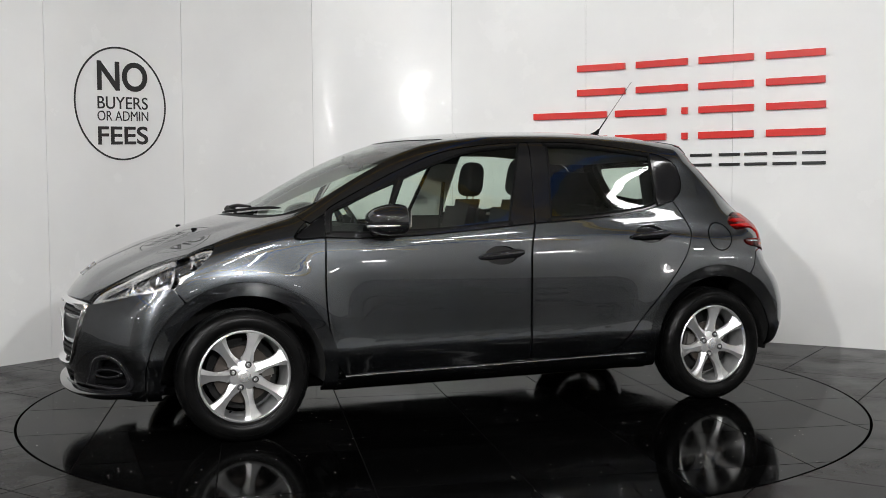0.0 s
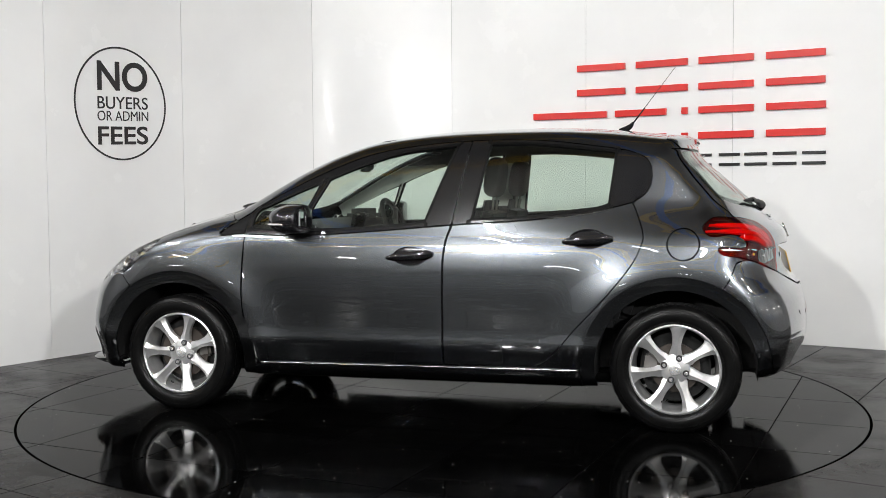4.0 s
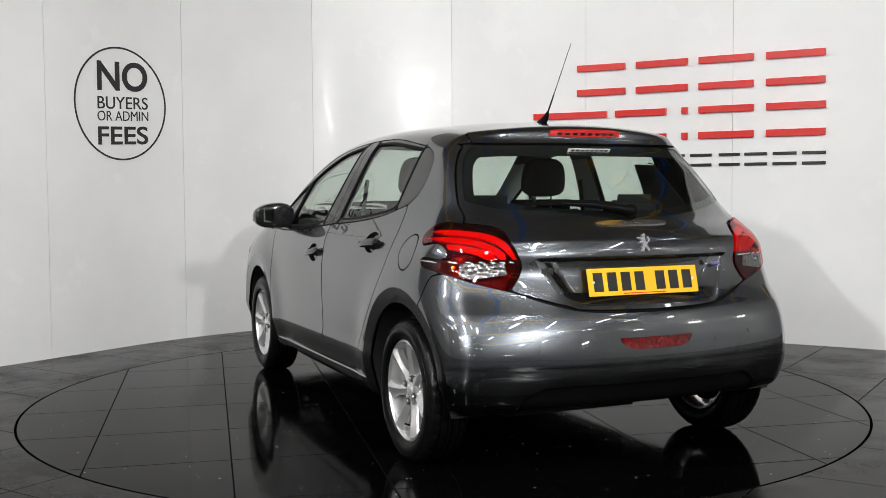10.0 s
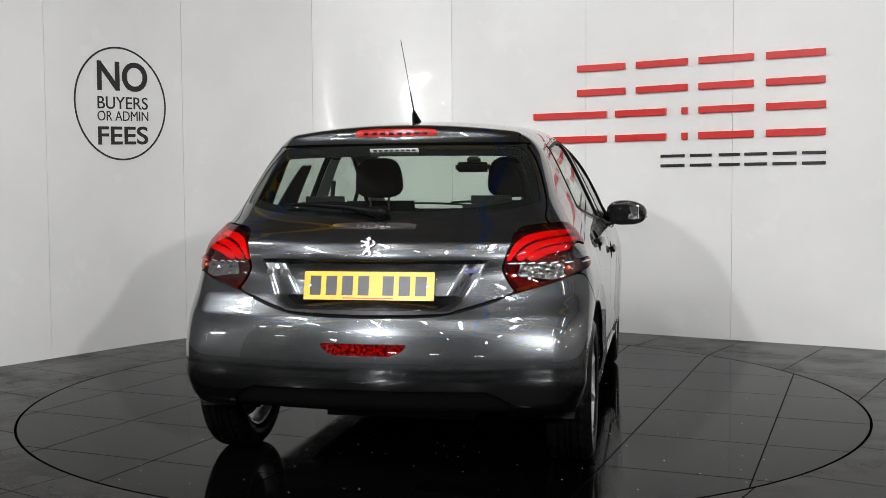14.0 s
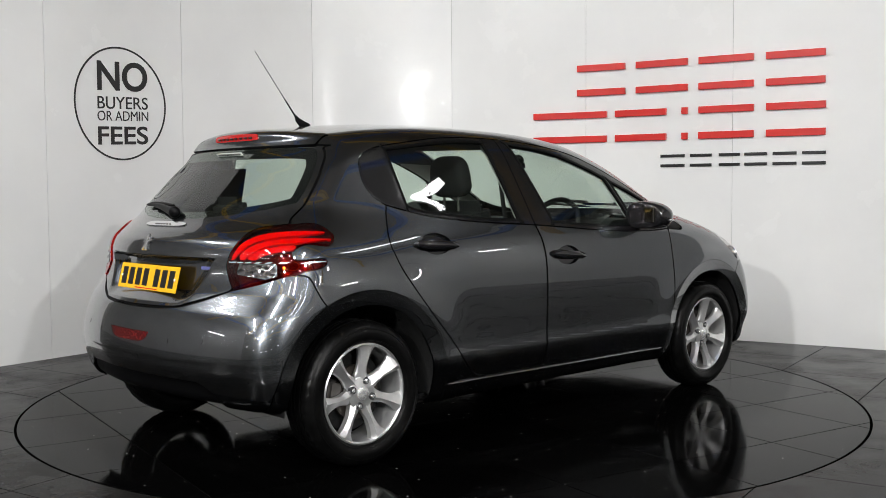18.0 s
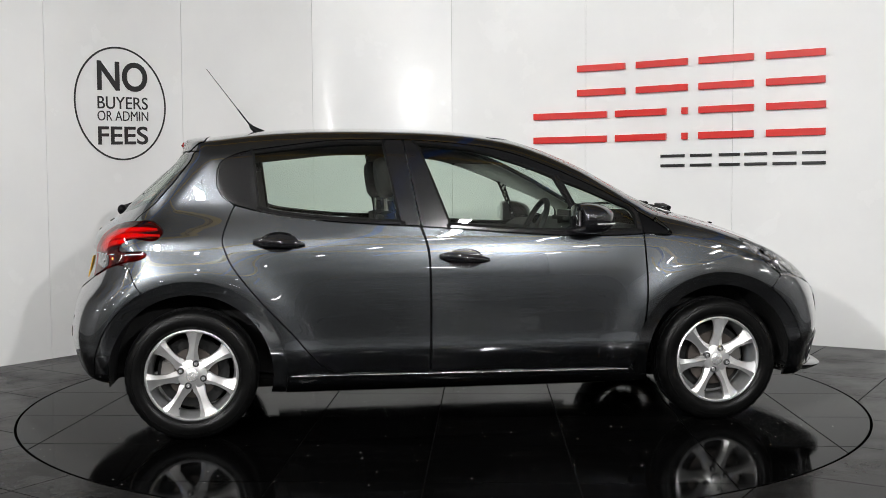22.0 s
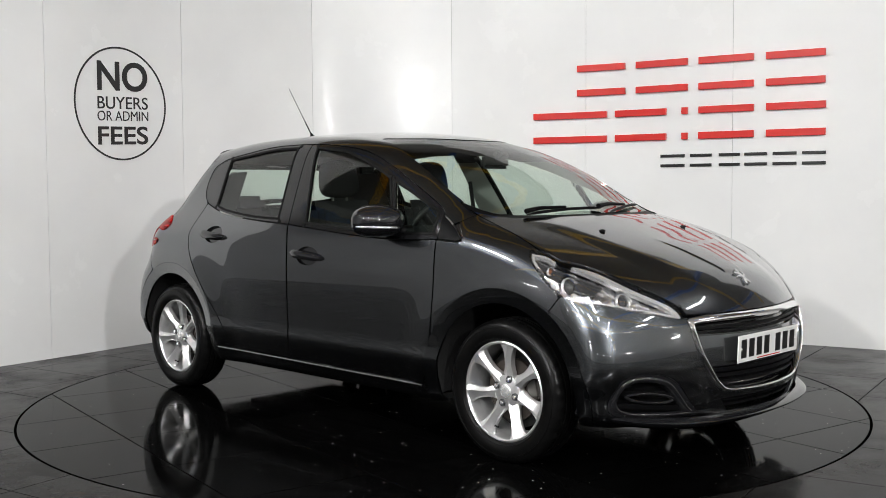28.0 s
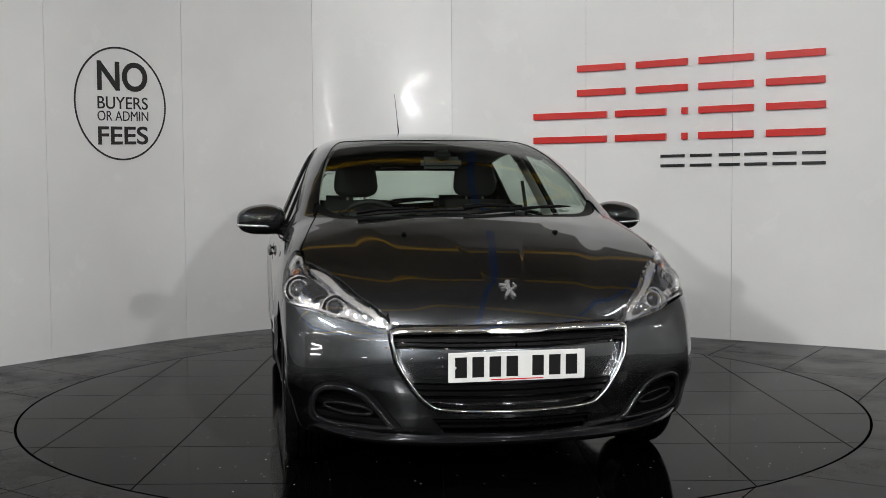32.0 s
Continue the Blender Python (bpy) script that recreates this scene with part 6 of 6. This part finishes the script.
notice = new("round_notice")
tagged(notice, "round black vinyl notice on the white wall", "sign")
bm = bmesh.new()
n = 96
rows = [[bm.verts.new((3.190 + r * math.cos(2 * math.pi * k / n), 1.802 + r * 1.01 * math.sin(2 * math.pi * k / n), h)) for r, h in ((0.398, 0.001), (0.398, 0.004), (0.411, 0.004), (0.411, 0.001))] for k in range(n)]
for k in range(n):
    for i in range(3):
        bm.faces.new((rows[k][i], rows[k][i + 1], rows[(k + 1) % n][i + 1], rows[(k + 1) % n][i]))
bmesh.ops.recalc_face_normals(bm, faces=bm.faces)
part("ring", wrap(bm), M_BLACK, notice, "thin black ring", 30)
for text, x0, x1, y0, y1, w in (("NO", 2.983, 3.437, 1.895, 2.112, 0.022), ("BUYERS", 2.982, 3.437, 1.764, 1.855, 0.004), ("OR ADMIN", 2.979, 3.439, 1.678, 1.750, -0.002), ("FEES", 2.980, 3.434, 1.503, 1.638, 0.016)):
    part("lettering", wrap(lettering(text, x0, x1, y0, y1, w)), M_BLACK, notice, "", 20)

# trade name, drawn as plain raised bars
sign = new("wall_sign")
tagged(sign, "raised red and black bars on the white wall", "sign")


def sign_bar(x0, x1, y0, y1, material, depth):
    bm = bmesh.new()
    steps = max(2, int((x1 - x0) / 0.08))
    rows = []
    for i in range(steps + 1):
        x = x0 + (x1 - x0) * i / steps
        rows.append([bm.verts.new((x, y, h)) for y, h in ((y0, 0.001), (y0, depth - 0.002), (y0 + 0.002, depth), (y1 - 0.002, depth), (y1, depth - 0.002), (y1, 0.001))])
    for a, b in zip(rows, rows[1:]):
        for i in range(5):
            bm.faces.new((a[i], a[i + 1], b[i + 1], b[i]))
    bm.faces.new(rows[0])
    bm.faces.new(rows[-1])
    bmesh.ops.recalc_face_normals(bm, faces=bm.faces)
    part("sign_bar", wrap(bm), material, sign, "", 30)


for x0, x1 in ((7.209, 7.607), (7.700, 8.115), (8.204, 8.617), (8.708, 9.124)):
    sign_bar(x0, x1, 2.098, 2.150, M_RED, 0.03)
    sign_bar(x0, x1, 1.903, 1.955, M_RED, 0.03)
for x0, x1 in ((6.835, 7.456), (7.528, 7.946), (8.072, 8.118), (8.205, 8.620), (8.712, 9.130)):
    sign_bar(x0, x1, 1.724, 1.776, M_RED, 0.03)
    sign_bar(x0, x1, 1.530, 1.582, M_RED, 0.03)
for x0, x1 in ((7.901, 8.092), (8.137, 8.304), (8.361, 8.519), (8.552, 8.718), (8.759, 8.928), (8.968, 9.133)):
    sign_bar(x0, x1, 1.395, 1.417, M_BLACK, 0.015)
    sign_bar(x0, x1, 1.320, 1.342, M_BLACK, 0.015)

# ---------- steel frame and lamps of the hall, seen as reflections ----------
def beam(name, a, b, w, h, material, label):
    bm = bmesh.new()
    a, b = Vector(a), Vector(b)
    d = (b - a).normalized()
    side = d.cross(Vector((0, 0, 1))).normalized()
    up = side.cross(d)
    sec = [(-w, h), (w, h), (w, h - 0.02), (0.01, h - 0.02), (0.01, -h + 0.02), (w, -h + 0.02), (w, -h), (-w, -h), (-w, -h + 0.02), (-0.01, -h + 0.02), (-0.01, h - 0.02), (-w, h - 0.02)]
    ends = [[bm.verts.new(p + side * x + up * y) for x, y in sec] for p in (a, b)]
    for i in range(12):
        bm.faces.new((ends[0][i], ends[0][(i + 1) % 12], ends[1][(i + 1) % 12], ends[1][i]))
    bm.faces.new(ends[0])
    bm.faces.new(ends[1][::-1])
    bmesh.ops.recalc_face_normals(bm, faces=bm.faces)
    ob = new(name, finish(name, bm, material))
    return tagged(ob, label, "beam", name + "s of the hall roof")


for y in (-19.0, -13.0, -8.0, -3.4, 0.6, 3.6):
    for s in (-1, 1):
        beam("rafter", (s * 10.15, y, 4.7), (0.0, y, 6.1), 0.07, 0.14, M_BEAM_Y, "yellow painted steel rafter under the hall roof")
for x in (-8.5, -4.2, 0.9, 4.6, 8.5):
    beam("purlin", (x, -23.9, 5.1 + 0.08 * (9 - abs(x))), (x, 4.9, 5.1 + 0.08 * (9 - abs(x))), 0.06, 0.1, M_BEAM_B, "blue painted steel purlin under the hall roof")
def hung(x, y, z, length, width, tilt, sway, lit):
    bm = bmesh.new()
    box(bm, -width / 2 - 0.02, width / 2 + 0.02, -length / 2 - 0.03, length / 2 + 0.03, 0.012, 0.06, None, 0.01)
    ob = tagged(new("ceiling_lamp", finish("ceiling_lamp", bm, M_STICKER)), "white strip lamp hanging from the hall roof", "lamp", "strip lamps of the hall")
    ob.matrix_world = pose(x, y, z, tilt, sway, 0)
    up = pose(0, 0, 0, tilt, sway, 0).inverted()
    for k in (-0.5, 0.5):
        a = Vector((0, k, 0.05))
        part("hanger", tube(bmesh.new(), [a, a + up @ Vector((0, 0, HALL[4] - z + 0.35))], 0.008), M_METAL, ob)
    # extra tubes above the housing, added only to light the roof and beams
    if not lit and z > 4:
        for k in (-0.035, 0.035):
            part("tube", tube(bmesh.new(), [(k, -length / 2, 0.085), (k, length / 2, 0.085)], 0.019, 8), M_TUBE, ob, "lit fluorescent tube on an unseen hall lamp")
    if lit:
        for k in (-0.035, 0.035):
            part("tube", tube(bmesh.new(), [(k, -length / 2, -0.012), (k, length / 2, -0.012)], 0.019, 8), M_TUBE, ob, "lit fluorescent tube on an unseen hall lamp")


for x, y, z, length, width, watts, tilt, sway in LAMPS:
    hung(x, y, z, length, width, tilt, sway, False)
for y in (-8.0, -13.0, -20.0):
    for x in (-8.9, -6.6, -0.9, 2.4, 6.8, 9.0):
        hung(x + 0.3 * math.sin(y), y, 4.8, 1.2, 0.16, 0, 0, True)


for x, y, z in ((-3.7, -10.4, 4.1), (9.2, -5.3, 4.1), (-9.2, -6.4, 4.2), (-5.4, -9.8, 3.3), (9.0, -1.2, 2.4)):
    hung(x, y, z, 0.5, 0.16, 0, 0, True)


def wall_lamp(x, y, z, turn):
    bm = box(bmesh.new(), -0.5, 0.5, -0.06, -0.01, -0.06, 0.06, None, 0.01)
    ob = tagged(new("wall_lamp", finish("wall_lamp", bm, M_STICKER)), "white strip lamp fixed along the hall wall", "lamp", "wall lamps of the hall")
    ob.matrix_world = pose(x, y, z, 0, 0, turn)
    for k in (-0.03, 0.03):
        part("tube", tube(bmesh.new(), [(-0.45, 0.02, k), (0.45, 0.02, k)], 0.019, 8), M_TUBE, ob, "lit fluorescent tube on an unseen hall lamp")


for x in (-8.0, -3.2, 1.4, 6.6):
    wall_lamp(x, -23.9, 2.5, 0)
for y in (-4.5, -9.0, -15.0):
    wall_lamp(-10.12, y, 2.7, -90)
    wall_lamp(10.12, y, 2.7, 90)


# ---------- floor tiles ----------
TILE = 0.6
JOINT = 0.003


def tile_mesh(x0, y0, m, keep, material):
    """One tile, cut by keep(x, y) > 0, in the plane of m."""
    a, b = x0 + JOINT, x0 + TILE - JOINT
    c, d = y0 + JOINT, y0 + TILE - JOINT
    corners = np.array([(a, c), (b, c), (b, d), (a, d)])
    world = corners @ m.T
    s = keep(world[:, 0], world[:, 1])
    n = 1
    if s.min() < 0.45:
        n = 30
    gx, gy = np.meshgrid(np.linspace(a, b, n + 1), np.linspace(c, d, n + 1), indexing="ij")
    v2 = np.stack([gx.ravel(), gy.ravel()], 1) @ m.T
    s = keep(v2[:, 0], v2[:, 1])
    if s.max() < 0.01:
        return None
    v = np.concatenate([v2, np.zeros((len(v2), 1))], 1)
    i, j = np.meshgrid(np.arange(n), np.arange(n), indexing="ij")
    p = (i * (n + 1) + j).ravel()
    t = np.concatenate([np.stack([p, p + n + 1, p + n + 2], 1), np.stack([p, p + n + 2, p + 1], 1)])
    if s.min() >= 0:
        v = np.concatenate([corners @ m.T, np.zeros((4, 1))], 1)
        t = np.array([[0, 1, 2], [0, 2, 3]])
    else:
        v, t = clip(v, t, s)
        if not len(t):
            return None
    e = np.concatenate([t[:, [0, 1]], t[:, [1, 2]], t[:, [2, 0]]])
    _, first, cnt = np.unique(np.sort(e, 1), axis=0, return_index=True, return_counts=True)
    rim = e[first[cnt == 1]]
    k = len(v)
    v = np.concatenate([v, v - np.array([0, 0, 0.003])])
    quads = np.stack([rim[:, 1], rim[:, 0], rim[:, 0] + k, rim[:, 1] + k], 1)
    me = bpy.data.meshes.new("tile")
    me.from_pydata(v.tolist(), [], t.tolist() + quads.tolist())
    me.materials.append(material)
    return me


def lay_tiles(parent, degrees, off, keep, span, material):
    c, s = math.cos(radians(degrees)), math.sin(radians(degrees))
    m = np.array([(c, -s), (s, c)])
    n = int(span / TILE) + 1
    for i in range(-n, n):
        for j in range(-n, n):
            me = tile_mesh(off[0] + i * TILE, off[1] + j * TILE, m, keep, material)
            if me:
                ob = new("tile", me)
                ob.parent = parent


lay_tiles(turntable, -10.5, (0.0, 0.0), lambda x, y: 2.230 - np.hypot(x, y), 2.4, M_TILE)


def floor_keep(x, y):
    near_ring = np.hypot(x, y) - 2.243
    return np.minimum(np.minimum(near_ring, np.minimum(4.6 - np.abs(x), y + 6.6)), 3.35 - y)


lay_tiles(floor_ob, 57.0, (-0.08, 0.37), floor_keep, 8.0, M_DULL)
bm = bmesh.new()
for a in (box(bm, HALL[0], HALL[1], HALL[2], -6.62, -0.003, -0.001), box(bm, HALL[0], -4.62, -6.62, 5.0, -0.003, -0.001), box(bm, 4.62, HALL[1], -6.62, 5.0, -0.003, -0.001)):
    pass
part("far_floor", bm, M_DULL, floor_ob, "", None)


def motions():
    rows = []
    rows_deck = []
    for i in range(33):
        a = nose(i)
        r = Matrix.Rotation(radians(a), 4, "Z")
        rows.append((float(i), r @ Matrix.Translation((-0.0261, -0.0911, 0.0))))
        rows_deck.append((float(i), r))
    walk(car, rows)
    walk(turntable, rows_deck)


motions()
